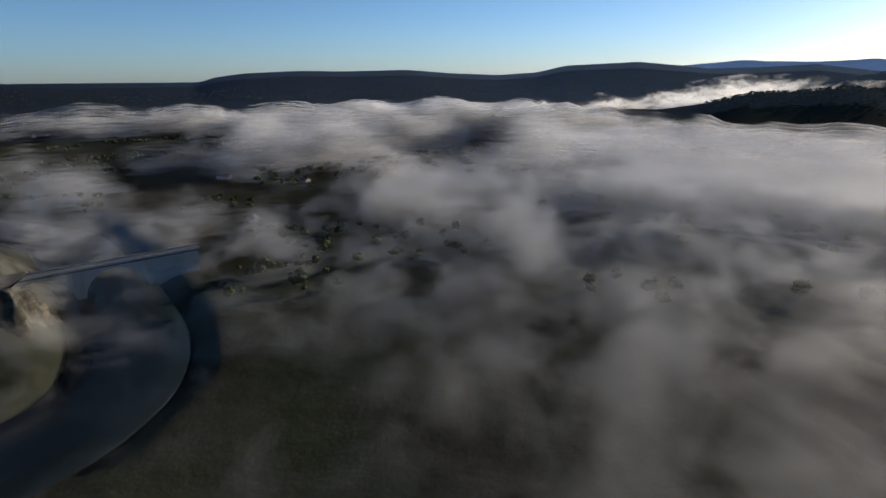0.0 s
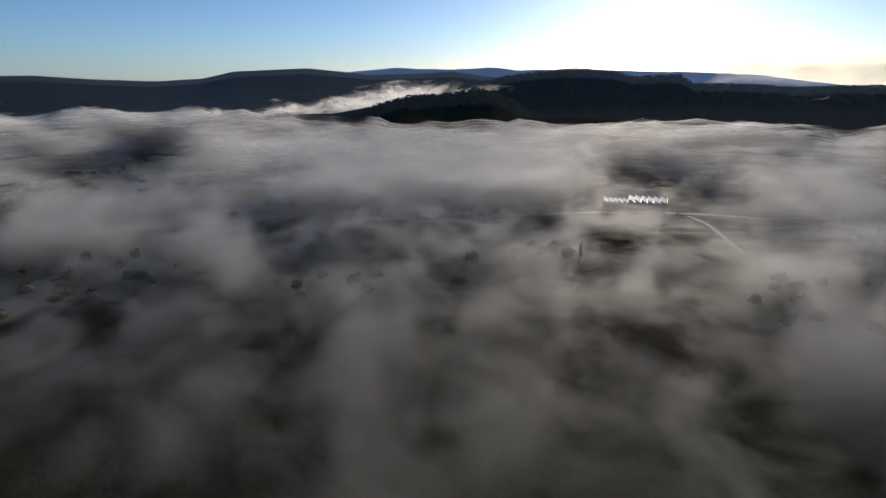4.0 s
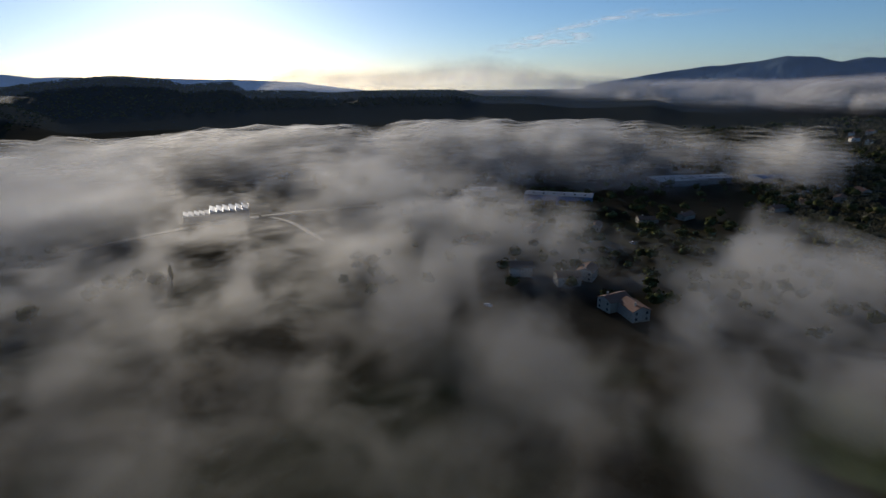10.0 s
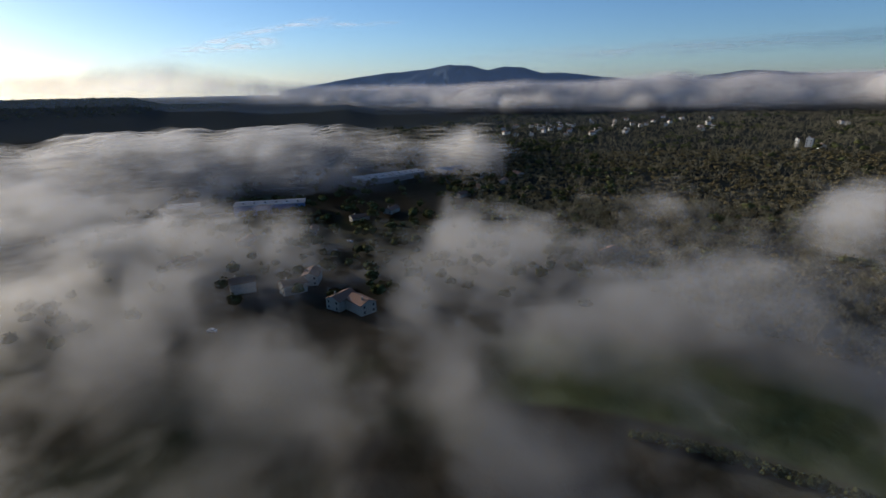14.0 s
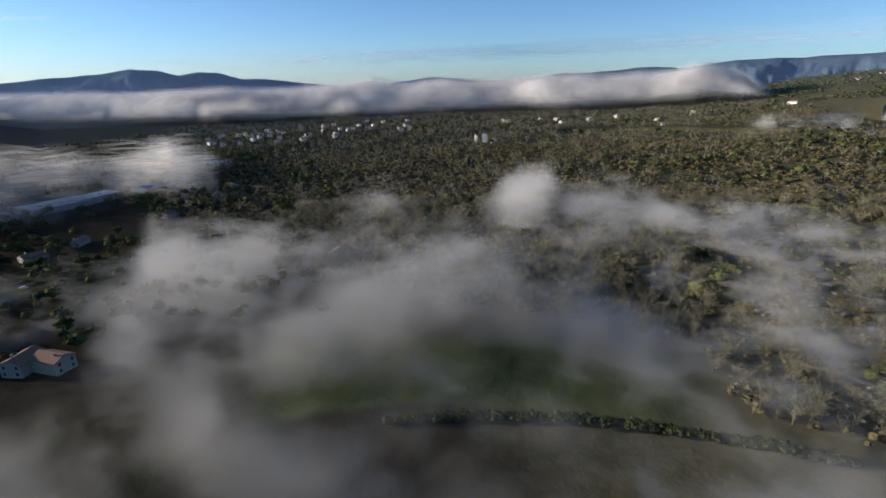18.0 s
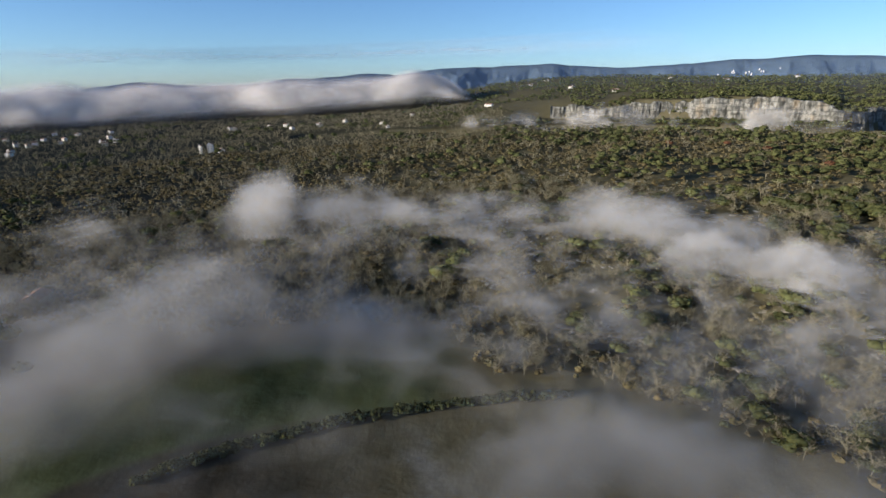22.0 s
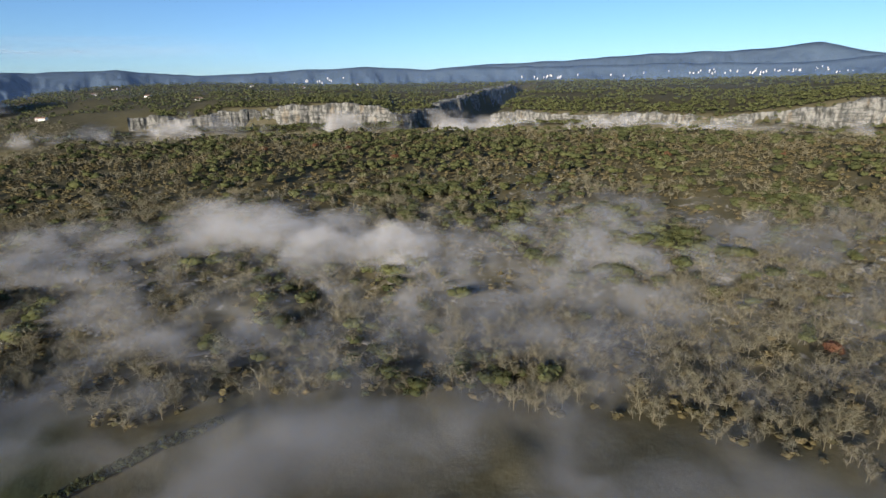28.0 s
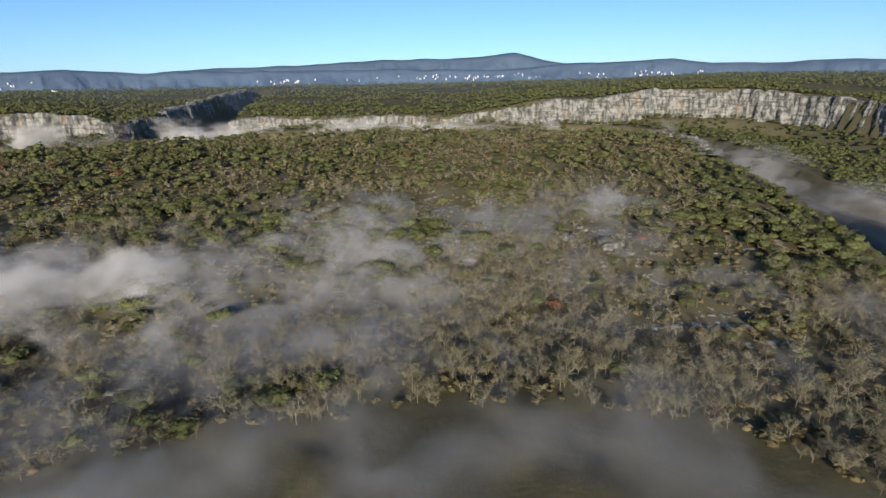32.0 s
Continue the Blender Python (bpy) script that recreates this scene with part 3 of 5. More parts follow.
def valley_mist():
    """Level slices, one above another, through the mist over the valley; kept only where there is some."""
    az, rr = np.arange(-58, 290, 1.2), np.geomspace(75, 2500, 125)
    a, r = np.meshgrid(az, rr)
    x, y = r * np.sin(np.radians(a)), r * np.cos(np.radians(a))
    want, floor, depth, near = fog_state(a, r, x, y)
    quads = grid_faces(len(rr), len(az))
    shares = (np.arange(13) + 0.6) / 13
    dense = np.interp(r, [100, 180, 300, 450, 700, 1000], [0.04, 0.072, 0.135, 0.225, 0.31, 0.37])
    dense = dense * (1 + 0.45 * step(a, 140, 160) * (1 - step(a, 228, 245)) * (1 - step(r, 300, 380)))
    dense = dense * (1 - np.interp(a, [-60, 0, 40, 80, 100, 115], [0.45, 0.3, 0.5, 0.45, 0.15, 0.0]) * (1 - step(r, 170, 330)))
    pts, faces, attrs, count = [], [], [], 0
    for k, share in enumerate(shares):
        reach = want - 0.48 * share
        keep = quads[(np.where(want > 0.03, reach, -1).ravel()[quads] > -0.36).any(1)]
        used, back = np.unique(keep, return_inverse=True)
        z = floor * 0.9 + share * depth + (0.9 + 1.6 * step(r, 400, 900)) * wave(x, y, 140, 400 + k, 3)
        pts.append(np.stack([x, y, z], -1).reshape(-1, 3)[used])
        faces.append(back.reshape(-1, 4) + count)
        attrs.append(np.stack([want.ravel()[used], near.ravel()[used], np.full(len(used), share), dense.ravel()[used]], -1))
        count += len(used)
    attrs = np.concatenate(attrs)
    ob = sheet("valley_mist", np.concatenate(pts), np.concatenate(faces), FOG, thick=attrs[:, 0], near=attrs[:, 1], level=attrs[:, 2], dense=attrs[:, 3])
    return tagged(ob, "grey morning mist drifting in billows across the valley", "mist", kind="stuff")


valley_mist()


def ridge_wisps():
    """Bright shreds of mist hanging between the knoll and the ridge."""
    top = table("3 -3.2 7 -2.4 11 -1.7 14 -2.0 19 -2.5 24 -1.3 28 -0.75 33 -0.8 38 -1.3 43 -1.7 48 -2.4 54 -2.9 60 -2.6 66 -2.2 72 -2.6 80 -3.4")
    az, up = np.arange(3, 80, 0.5), np.linspace(0, 1.1, 8)
    u, a = np.meshgrid(up, az, indexing="ij")
    v, f, lv, th = [], [], [], []
    for k, dist in enumerate((1690, 1760, 1840)):
        lo, hi = H + dist * math.tan(radians(-4.4)), H + dist * np.tan(np.radians(look_up(a, top)))
        v.append(polar(a, dist + 20 * wave(a * 14, u * 20, 150, 650 + k, 2), lo + (hi - lo) * u).reshape(-1, 3))
        f.append(grid_faces(len(up), len(az)) + k * a.size)
        lv.append(u.ravel())
        th.append((0.62 * step(a, 3, 8) * (1 - step(a, 70, 80)) * np.interp(a, [3, 20, 26, 36, 50, 80], [0.9, 0.95, 1.35, 1.35, 1.2, 0.9])).ravel())
    lv, th = np.concatenate(lv), np.concatenate(th)
    ob = sheet("ridge_wisps", np.concatenate(v), np.concatenate(f), WISPS, thick=th, level=lv)
    return tagged(ob, "bright shreds of mist along the wooded ridge", "mist", kind="stuff")


ridge_wisps()


def high_clouds():
    """A few thin streaks of high cloud above the mountain."""
    az, el = np.arange(78, 186, 0.18), np.arange(0.8, 6.4, 0.07)
    e, a = np.meshgrid(el, az, indexing="ij")

    def streak(a0, e0, a1, e1, wide, amount):
        t = np.clip((a - a0) / (a1 - a0), -0.2, 1.2)
        return amount * np.exp(-((e - e0 - (e1 - e0) * t) / wide) ** 2) * step(t, -0.15, 0.15) * (1 - step(t, 0.8, 1.15))

    rag = 0.6 + 0.7 * grain(a * 3, e * 16, 5, 811, 3)
    d = (streak(81, 2.6, 90, 3.4, 0.35, 0.75) + streak(84, 3.5, 90, 3.85, 0.2, 0.6) + streak(86, 3.9, 95, 5.6, 0.25, 0.4) + streak(92, 5.0, 101.5, 5.2, 0.18, 0.35)) * np.clip(rag, 0, 1)
    d += streak(112, 1.9, 182, 3.6, 0.55, 0.30) * np.clip(0.8 + 0.4 * grain(a * 2, e * 16, 6, 815, 3), 0, 1) + streak(128, 2.7, 178, 4.5, 0.25, 0.12)
    z = H + 4650 * np.tan(np.radians(e))
    ob = sheet("high_clouds", polar(a, np.full_like(a, 4650.0), z).reshape(-1, 3), grid_faces(len(el), len(az)), CIRRUS, thick=np.clip(d, 0, 0.9))
    return tagged(ob, "thin streaks of high cloud in the morning sky", "cloud", kind="stuff")


high_clouds()

BANK_TOP = table("50 -2 57 -1.4 59 0.6 61.4 1.5 65 1.24 73 1.3 76 2.1 81 2.1 84.5 1.14 88.8 0.31 94.4 -0.31 111.4 -0.5 123.5 -0.2 130.4 0.15 141.7 0.57 149.7 0.32 157.9 0.64 160.5 1.25 162.3 1.2 164 0.5 165.5 -0.6 168 -1.6")
BANK_FOOT = table("50 -2.2 60 -1.6 78 -2.1 88 -2.6 106 -3.5 122 -3.8 131 -3.6 150 -2.9 160 -2.1 165 -1.9")


def fog_bank(name, label, a0, a1, near, deep, top, foot, seed, shells=9, strong=0.17):
    """Nested soft shells of a long fog bank. near: pairs of heading and distance of its front."""
    az = np.arange(a0, a1, 0.45)
    turn = np.linspace(0, np.pi, 34)
    th, a = np.meshgrid(turn, az, indexing="ij")
    front = look_up(a, near)
    hi = H + (front + deep * 0.5) * np.tan(np.radians(look_up(a, top)))
    lo = H + front * np.tan(np.radians(look_up(a, foot)))
    hi = np.maximum(hi, lo + 1)
    run = np.radians(a) * 2000
    puff = 1 + 0.10 * grain(run, th * 200, 260, seed, 2) + 0.05 * grain(run, th * 200, 90, seed + 9, 2) * (1 - 0.6 * step(a, 95, 110))
    allv, allf, alld, count = [], [], [], 0
    for k in range(shells):
        q = (1.03 - 0.05 * k) * (1 + (puff - 1) * (1.3 - 0.08 * k))
        r = front + deep * 0.5 * (1 - np.sign(np.cos(th)) * np.abs(np.cos(th)) ** 0.7 * q)
        z = lo + (hi - lo) * np.sin(th) ** 0.75 * q
        allv.append(polar(a, r, z).reshape(-1, 3))
        end = step(a, a0, a0 + 3) * (1 - step(a, a1 - 4.0, a1 - 0.6))
        alld.append((strong * (0.36 + 2.9 * step(a, 86, 108)) * (0.12 + 0.88 * min(1, k / 6)) * end * step(np.sin(th), 0.02, 0.45)).ravel())
        allf.append(grid_faces(len(turn), len(az)) + count)
        count += az.size * turn.size
    ob = sheet(name, np.concatenate(allv), np.concatenate(allf), BANK, thick=np.concatenate(alld))
    return tagged(ob, label, "fog bank", kind="stuff")


fog_bank("fog_bank", "thick white fog bank lying against the hills", 54, 167,
         table("50 2450 60 2450 80 2400 96 2000 112 1600 150 1500 166 1450"), 600, BANK_TOP, BANK_FOOT, 501)


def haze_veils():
    """Faint blue rings, added to stand in for morning haze that lightens the distance."""
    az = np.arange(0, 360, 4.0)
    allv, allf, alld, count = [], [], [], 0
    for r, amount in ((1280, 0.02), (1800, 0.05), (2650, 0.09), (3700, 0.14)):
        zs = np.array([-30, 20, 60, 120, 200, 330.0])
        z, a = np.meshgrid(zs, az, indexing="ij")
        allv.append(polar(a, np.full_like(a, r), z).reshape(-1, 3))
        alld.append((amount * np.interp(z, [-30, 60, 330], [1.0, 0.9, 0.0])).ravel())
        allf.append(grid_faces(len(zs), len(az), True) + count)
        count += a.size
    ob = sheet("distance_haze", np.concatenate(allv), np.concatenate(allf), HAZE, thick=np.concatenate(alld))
    return tagged(ob, "faint blue veils painted as haze in the distance", "haze", kind="stuff")


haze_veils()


# ---- trees ----
def leaf_material(name, dark, light, back=0.25):
    n = Nodes(name)
    tone = n.attr("tone")
    color = n.mix(n.math("ADD", n.math("MULTIPLY", tone, 0.65), n.math("MULTIPLY", n.random(), 0.35)), dark, light)
    return n.surface(color, 0.85, spec=0.0)


def bark_material(name, dark, light):
    n = Nodes(name)
    color = n.mix(n.math("ADD", n.math("MULTIPLY", n.attr("tone"), 0.6), n.math("MULTIPLY", n.noise(2.0, 3.0), 0.4)), dark, light)
    return n.surface(color, 0.9, spec=0.0)


EVERGREEN = leaf_material("evergreen_oak_leaves", (0.034, 0.041, 0.018), (0.108, 0.114, 0.046))
TWIGS = bark_material("bare_twigs", (0.112, 0.102, 0.064), (0.260, 0.232, 0.152))
RUSSET = leaf_material("russet_leaves", (0.080, 0.040, 0.024), (0.165, 0.082, 0.046))
SCRUB = leaf_material("dry_scrub_leaves", (0.060, 0.056, 0.026), (0.165, 0.132, 0.066))
BARK = bark_material("grey_bark", (0.060, 0.050, 0.040), (0.16, 0.14, 0.11))
rnd = np.random.RandomState(7)


def ball(rng, size, squash=0.8):
    """A lumpy low-poly ball as points and triangles."""
    bm = bmesh.new()
    bmesh.ops.create_icosphere(bm, subdivisions=1, radius=1)
    co = np.array([v.co[:] for v in bm.verts])
    tri = np.array([[v.index for v in f.verts] for f in bm.faces])
    bm.free()
    co = co * (1 + rng.uniform(-0.28, 0.28, (len(co), 1)))
    return co * size * [1, 1, squash], tri


def flakes(rng, centre, size, count, leaf, long=1.0):
    """Loose triangles strewn over the skin of a lumpy crown."""
    d = rng.normal(size=(count, 3))
    d /= np.linalg.norm(d, axis=1)[:, None]
    d[:, 2] = np.abs(d[:, 2]) * 1.0 - 0.35 * (rng.rand(count) < 0.35)
    p = centre + d * size * rng.uniform(0.82, 1.12, (count, 1))
    a = rng.normal(size=(count, 3))
    a -= (a * d).sum(1)[:, None] * d * 0.6
    a /= np.linalg.norm(a, axis=1)[:, None]
    b = np.cross(a, d + 0.5 * rng.normal(size=(count, 3)))
    b /= np.linalg.norm(b, axis=1)[:, None] + 1e-6
    s = leaf * rng.uniform(0.6, 1.3, (count, 1))
    v = np.stack([p - a * s * long, p + a * s * long, p + b * s], 1).reshape(-1, 3)
    return v, np.arange(count * 3).reshape(-1, 3)


def merge(pieces):
    vs, fs, k = [], [], 0
    for v, f in pieces:
        vs.append(v)
        fs.append(f + k)
        k += len(v)
    return np.concatenate(vs), np.concatenate(fs)


def crown(rng, lobes, leaves, leaf):
    """An evergreen crown about 2 m across at height 0 to 2, to be scaled."""
    out = []
    for k in range(lobes):
        a, d = rng.uniform(0, 6.28), (0.0 if k == 0 else rng.uniform(0.35, 0.62))
        c = np.array([math.cos(a) * d, math.sin(a) * d, rng.uniform(0.75, 1.15) if k else 1.05])
        s = np.array([1, 1, 0.85]) * (0.72 if k == 0 else rng.uniform(0.38, 0.56))
        v, f = ball(rng, 0.9)
        out.append((v * s + c, f))
        out.append(flakes(rng, c, s, leaves // lobes, leaf))
    return merge(out)


def branch(p, q, w0, w1):
    p, q = np.asarray(p, float), np.asarray(q, float)
    d = (q - p) / (np.linalg.norm(q - p) + 1e-6)
    u = np.cross(d, [0.3, 0.2, 0.93])
    u /= np.linalg.norm(u) + 1e-6
    w = np.cross(d, u)
    ring = [u, -0.5 * u + 0.87 * w, -0.5 * u - 0.87 * w]
    v = np.array([p + r * w0 for r in ring] + [q + r * w1 for r in ring])
    f = [[0, 1, 4], [0, 4, 3], [1, 2, 5], [1, 5, 4], [2, 0, 3], [2, 3, 5]]
    return v, np.array(f)


def bare(rng, limbs, twigs, thin=0.012):
    """A leafless tree 2 high, to be scaled: trunk, rising limbs and fans of twigs."""
    out = [branch((0, 0, -0.15), (0.02, 0.03, 0.75), 0.030, 0.020)]
    for k in range(limbs):
        a, h = rng.uniform(0, 6.28), rng.uniform(0.3, 0.75)
        reach, up = rng.uniform(0.25, 0.8), rng.uniform(0.55, 1.2)
        p = np.array([0.02, 0.03, h])
        m = p + [math.cos(a) * reach * 0.55, math.sin(a) * reach * 0.55, up * 0.55]
        q = p + [math.cos(a + 0.3) * reach, math.sin(a + 0.3) * reach, up]
        side = np.array([math.sin(a), -math.cos(a), 0.3]) * 0.014
        out.append((np.array([p - side, p + side, m + side * 0.7, m - side * 0.7, q]), np.array([[0, 1, 2], [0, 2, 3], [3, 2, 4]])))
        for _ in range(twigs):
            s = rng.uniform(0.25, 1.0)
            b = p + (q - p) * s
            e = b + rng.normal(size=3) * [0.24, 0.24, 0.15] + [0, 0, 0.14]
            side = np.cross(e - b, rng.normal(size=3))
            side = side / (np.linalg.norm(side) + 1e-6) * thin
            out.append((np.array([b - side, b + side, e]), np.array([[0, 1, 2]])))
    return merge(out)


def plant(name, label, material, kinds, az, r, width, height, sink=0.3, tones=None):
    """Many plants in one mesh, each turned, stretched and toned by chance."""
    z = ground_z(az, r)
    pos = polar(az, r, z - sink)
    rng = np.random.RandomState(len(name) * 7 + len(az))
    pick = rng.randint(0, len(kinds), len(az))
    turn = rng.uniform(0, 6.28, len(az))
    tone = rng.rand(len(az)) if tones is None else tones
    vs, fs, ts, k = [], [], [], 0
    for i, (kv, kf) in enumerate(kinds):
        own = np.nonzero(pick == i)[0]
        if not len(own):
            continue
        c, s = np.cos(turn[own])[:, None], np.sin(turn[own])[:, None]
        w, h = width[own][:, None] / 2, height[own][:, None] / 2
        v = np.stack([(kv[:, 0] * c - kv[:, 1] * s) * w, (kv[:, 0] * s + kv[:, 1] * c) * w, kv[:, 2] * h], -1) + pos[own][:, None, :]
        vs.append(v.reshape(-1, 3))
        fs.append((kf[None] + (np.arange(len(own)) * len(kv))[:, None, None]).reshape(-1, 3) + k)
        ts.append(np.repeat(tone[own], len(kv)))
        k += len(own) * len(kv)
    ob = sheet(name, np.concatenate(vs), np.concatenate(fs), material, smooth=False, tone=np.concatenate(ts))
    return tagged(ob, label, "trees", kind="stuff")


def strew(rng, a0, a1, r0, r1, gap):
    """Random places in a ring sector, about gap metres apart."""
    area = (radians(a1 - a0)) / 2 * (r1 * r1 - r0 * r0)
    n = int(area / gap ** 2)
    return rng.uniform(a0, a1, n), np.sqrt(rng.uniform(r0 * r0, r1 * r1, n))


GREEN_NEAR = [crown(rnd, 5, 160, 0.125) for _ in range(5)]
GREEN_FAR = [crown(rnd, 2, 44, 0.22) for _ in range(5)]
BARE_NEAR = [bare(rnd, 9, 17, 0.011) for _ in range(5)]
BARE_FAR = [bare(rnd, 5, 6, 0.034) for _ in range(5)]
TUFT = [crown(rnd, 1, 12, 0.38) for _ in range(4)]


def on_spur(az, r):
    """Wooded ground inside the river's bend, away from water, field and open rock."""
    x, y = r * np.sin(np.radians(az)), r * np.cos(np.radians(az))
    dry = to_line(x, y, RIVER) > 46
    inner = r < np.interp(az, [100, 112, 150, 165, 176, 247, 252, 254, 256, 262, 268, 276], [1100, 1600, 1600, 1450, 930, 880, 810, 700, 470, 430, 440, 420])
    outer = r > np.interp(az, [90, 104, 112, 120, 135, 150, 162, 168, 180, 200, 215, 232, 242, 262, 276], [900, 620, 430, 320, 250, 240, 235, 190, 190, 175, 165, 168, 172, 176, 170])
    z, wood, rock, field = land(az, r)
    return dry & inner & outer, rock


def mix_at(az, r):
    """Where evergreens stand thick, where bare trees do."""
    x, y = r * np.sin(np.radians(az)), r * np.cos(np.radians(az))
    patch = wave(x, y, 210, 55, 3)
    evergreen = 0.36 + 0.35 * patch + 0.45 * np.exp(-((az - 206) / 16) ** 2 - ((r - 560) / 160) ** 2) - 0.25 * step(az, 235, 250) * (1 - step(r, 300, 400))
    evergreen = evergreen - 0.4 * (1 - step(az, 150, 185)) - 0.30 * (1 - step(r, 230, 300))
    return evergreen


def forest():
    rng = np.random.RandomState(12)
    for name, lo, hi, gap, gk, bk in (("near", 160, 470, 5.3, GREEN_NEAR, BARE_NEAR), ("far", 470, 1600, 9.4, GREEN_FAR, BARE_FAR)):
        az, r = strew(rng, 95, 276, lo, hi, gap)
        ok, rock = on_spur(az, r)
        x, y = r * np.sin(np.radians(az)), r * np.cos(np.radians(az))
        glade = rock * step(grain(x, y, 60, 91, 3), -0.15, 0.35) * 0.93
        ok &= rng.rand(len(az)) > glade
        az, r = az[ok], r[ok]
        green = rng.rand(len(az)) < mix_at(az, r)
        size = np.clip(np.exp(rng.normal(size=len(az)) * 0.32 - 0.05), 0.4, 1.7)
        plant("evergreen_wood_" + name, "dark evergreen oaks covering the spur", EVERGREEN, gk, az[green], r[green], 8.4 * size[green], 7.2 * size[green])
        b = ~green
        plant("bare_wood_" + name, "leafless grey-brown oaks in winter", TWIGS, bk, az[b], r[b], 9.0 * size[b], 8.0 * size[b])
    # dry undergrowth between the trees
    az, r = strew(rng, 100, 276, 165, 800, 6.0)
    ok, rock = on_spur(az, r)
    ok &= rng.rand(len(az)) > rock * 0.35
    az, r = az[ok], r[ok]
    size = rng.uniform(0.5, 1.3, len(az))
    plant("undergrowth", "dry brown and green scrub under the trees", SCRUB, TUFT, az, r, 5.4 * size, 3.4 * size)
    # plateau behind the cliffs
    az = rng.uniform(160, 290, 16000)
    edge = look_up(az, CLIFF_R)
    r = edge + 6 + rng.rand(len(az)) ** 1.5 * 2000
    x, y = r * np.sin(np.radians(az)), r * np.cos(np.radians(az))
    ok = (canyon(az, r) < 0.1) & ((az > 176) | (r > 1350)) & (grain(x, y, 120, 77, 3) > -0.45)
    az, r = az[ok], r[ok]
    size = rng.uniform(0.7, 1.3, len(az))
    plant("plateau_scrub", "low evergreen scrub on the limestone plateau", EVERGREEN, TUFT, az, r, (6.5 + r * 0.003) * size, (5 + r * 0.0018) * size, tones=0.25 + 0.75 * rng.rand(len(az)))
    # wooded ridges across the valley
    az = rng.uniform(-45, 118, 16000)
    r = np.where(rng.rand(len(az)) < 0.35, rng.normal(1480, 150, len(az)), rng.normal(2000, 220, len(az)))
    ok = ground_z(az, r) > 30
    az, r = az[ok], r[ok]
    size = rng.uniform(0.7, 1.3, len(az))
    plant("ridge_wood", "dark wooded ridges against the morning light", EVERGREEN, TUFT, az, r, 9 * size, 6 * size, tones=0.35 * rng.rand(len(az)))
    # talus woods below the far cliffs
    az = rng.uniform(176, 285, 9500)
    r = look_up(az, CLIFF_R) - 8 - rng.rand(len(az)) ** 1.2 * 620
    x, y = r * np.sin(np.radians(az)), r * np.cos(np.radians(az))
    ok = (to_line(x, y, RIVER) > 44) & ~on_spur(az, r)[0]
    az, r = az[ok], r[ok]
    size = rng.uniform(0.7, 1.3, len(az))
    plant("talus_wood", "woods on the slope under the cliffs", EVERGREEN, GREEN_FAR, az, r, 8 * size, 7 * size)
    # hedges and garden trees on the valley floor
    az, r = strew(rng, -40, 122, 260, 1250, 18.0)
    x, y = r * np.sin(np.radians(az)), r * np.cos(np.radians(az))
    ok = (grain(x, y, 90, 33, 2) > 0.34) & (to_line(x, y, RIVER) > 46)
    az, r = az[ok], r[ok]
    more, dist = strew(rng, 82, 122, 235, 900, 12.5)
    few = rng.rand(len(more)) < 0.55 * step(grain(dist * np.sin(np.radians(more)), dist * np.cos(np.radians(more)), 70, 35, 2), -0.3, 0.3)
    az, r = np.concatenate([az, more[few]]), np.concatenate([r, dist[few]])
    size = rng.uniform(0.6, 1.4, len(az))
    plant("valley_trees", "dark hedgerow and garden trees in the mist", EVERGREEN, GREEN_FAR, az, r, 8 * size, 9 * size, tones=0.5 * rng.rand(len(az)))


forest()


# ---- buildings, bridge, road, water ----
def plain_material(name, low, high, size, rough=0.85, metal=0.0, spec=0.3):
    n = Nodes(name)
    fac = n.math("ADD", n.math("MULTIPLY", n.noise(size, 4.0, 0.6), 0.7), n.math("MULTIPLY", n.object_random(), 0.3))
    return n.surface(n.mix(fac, low, high), rough, metal, bump=n.noise(size * 3, 3.0), strength=0.3, distance=0.1, spec=spec)


# pale render held dim: shade and veil of the mist are in its colour
PLASTER = plain_material("dimmed_pale_render", (0.22, 0.20, 0.17), (0.40, 0.375, 0.33), 0.6)
WHITEWASH = plain_material("whitewashed_wall", (0.55, 0.53, 0.48), (0.76, 0.73, 0.67), 0.5)
TILES = plain_material("clay_roof_tiles", (0.13, 0.068, 0.046), (0.25, 0.14, 0.095), 1.5)
GLASS = plain_material("dark_window_glass", (0.02, 0.025, 0.03), (0.05, 0.055, 0.06), 0.5, 0.12, spec=0.6)
TIMBER = plain_material("painted_timber_door", (0.10, 0.06, 0.04), (0.20, 0.13, 0.09), 1.0)
METAL_ROOF = plain_material("bare_metal_roof", (0.50, 0.52, 0.54), (0.70, 0.72, 0.74), 0.2, 0.62, 0.5)
# white sheet darkened to grey in place of the fog's shade
WHITE_ROOF = plain_material("dimmed_white_roof_sheet", (0.26, 0.27, 0.285), (0.42, 0.43, 0.45), 0.2, 0.5)
BLUE_CLAD = plain_material("blue_wall_cladding", (0.07, 0.12, 0.24), (0.13, 0.20, 0.36), 0.3, 0.5)
GREY_CLAD = plain_material("grey_wall_cladding", (0.12, 0.13, 0.15), (0.22, 0.235, 0.26), 0.3, 0.5)
CONCRETE = plain_material("weathered_concrete", (0.26, 0.24, 0.21), (0.46, 0.43, 0.38), 0.35)
ASPHALT = plain_material("pale_worn_asphalt", (0.08, 0.08, 0.08), (0.15, 0.145, 0.14), 0.4, 0.75, spec=0.3)
PAINT_WHITE = plain_material("white_car_paint", (0.62, 0.63, 0.64), (0.78, 0.79, 0.80), 0.2, 0.25, spec=0.6)
PAINT_DARK = plain_material("dark_car_paint", (0.03, 0.035, 0.05), (0.08, 0.09, 0.11), 0.2, 0.2, spec=0.6)
TYRE = plain_material("black_tyre", (0.015, 0.015, 0.015), (0.03, 0.03, 0.03), 2.0)
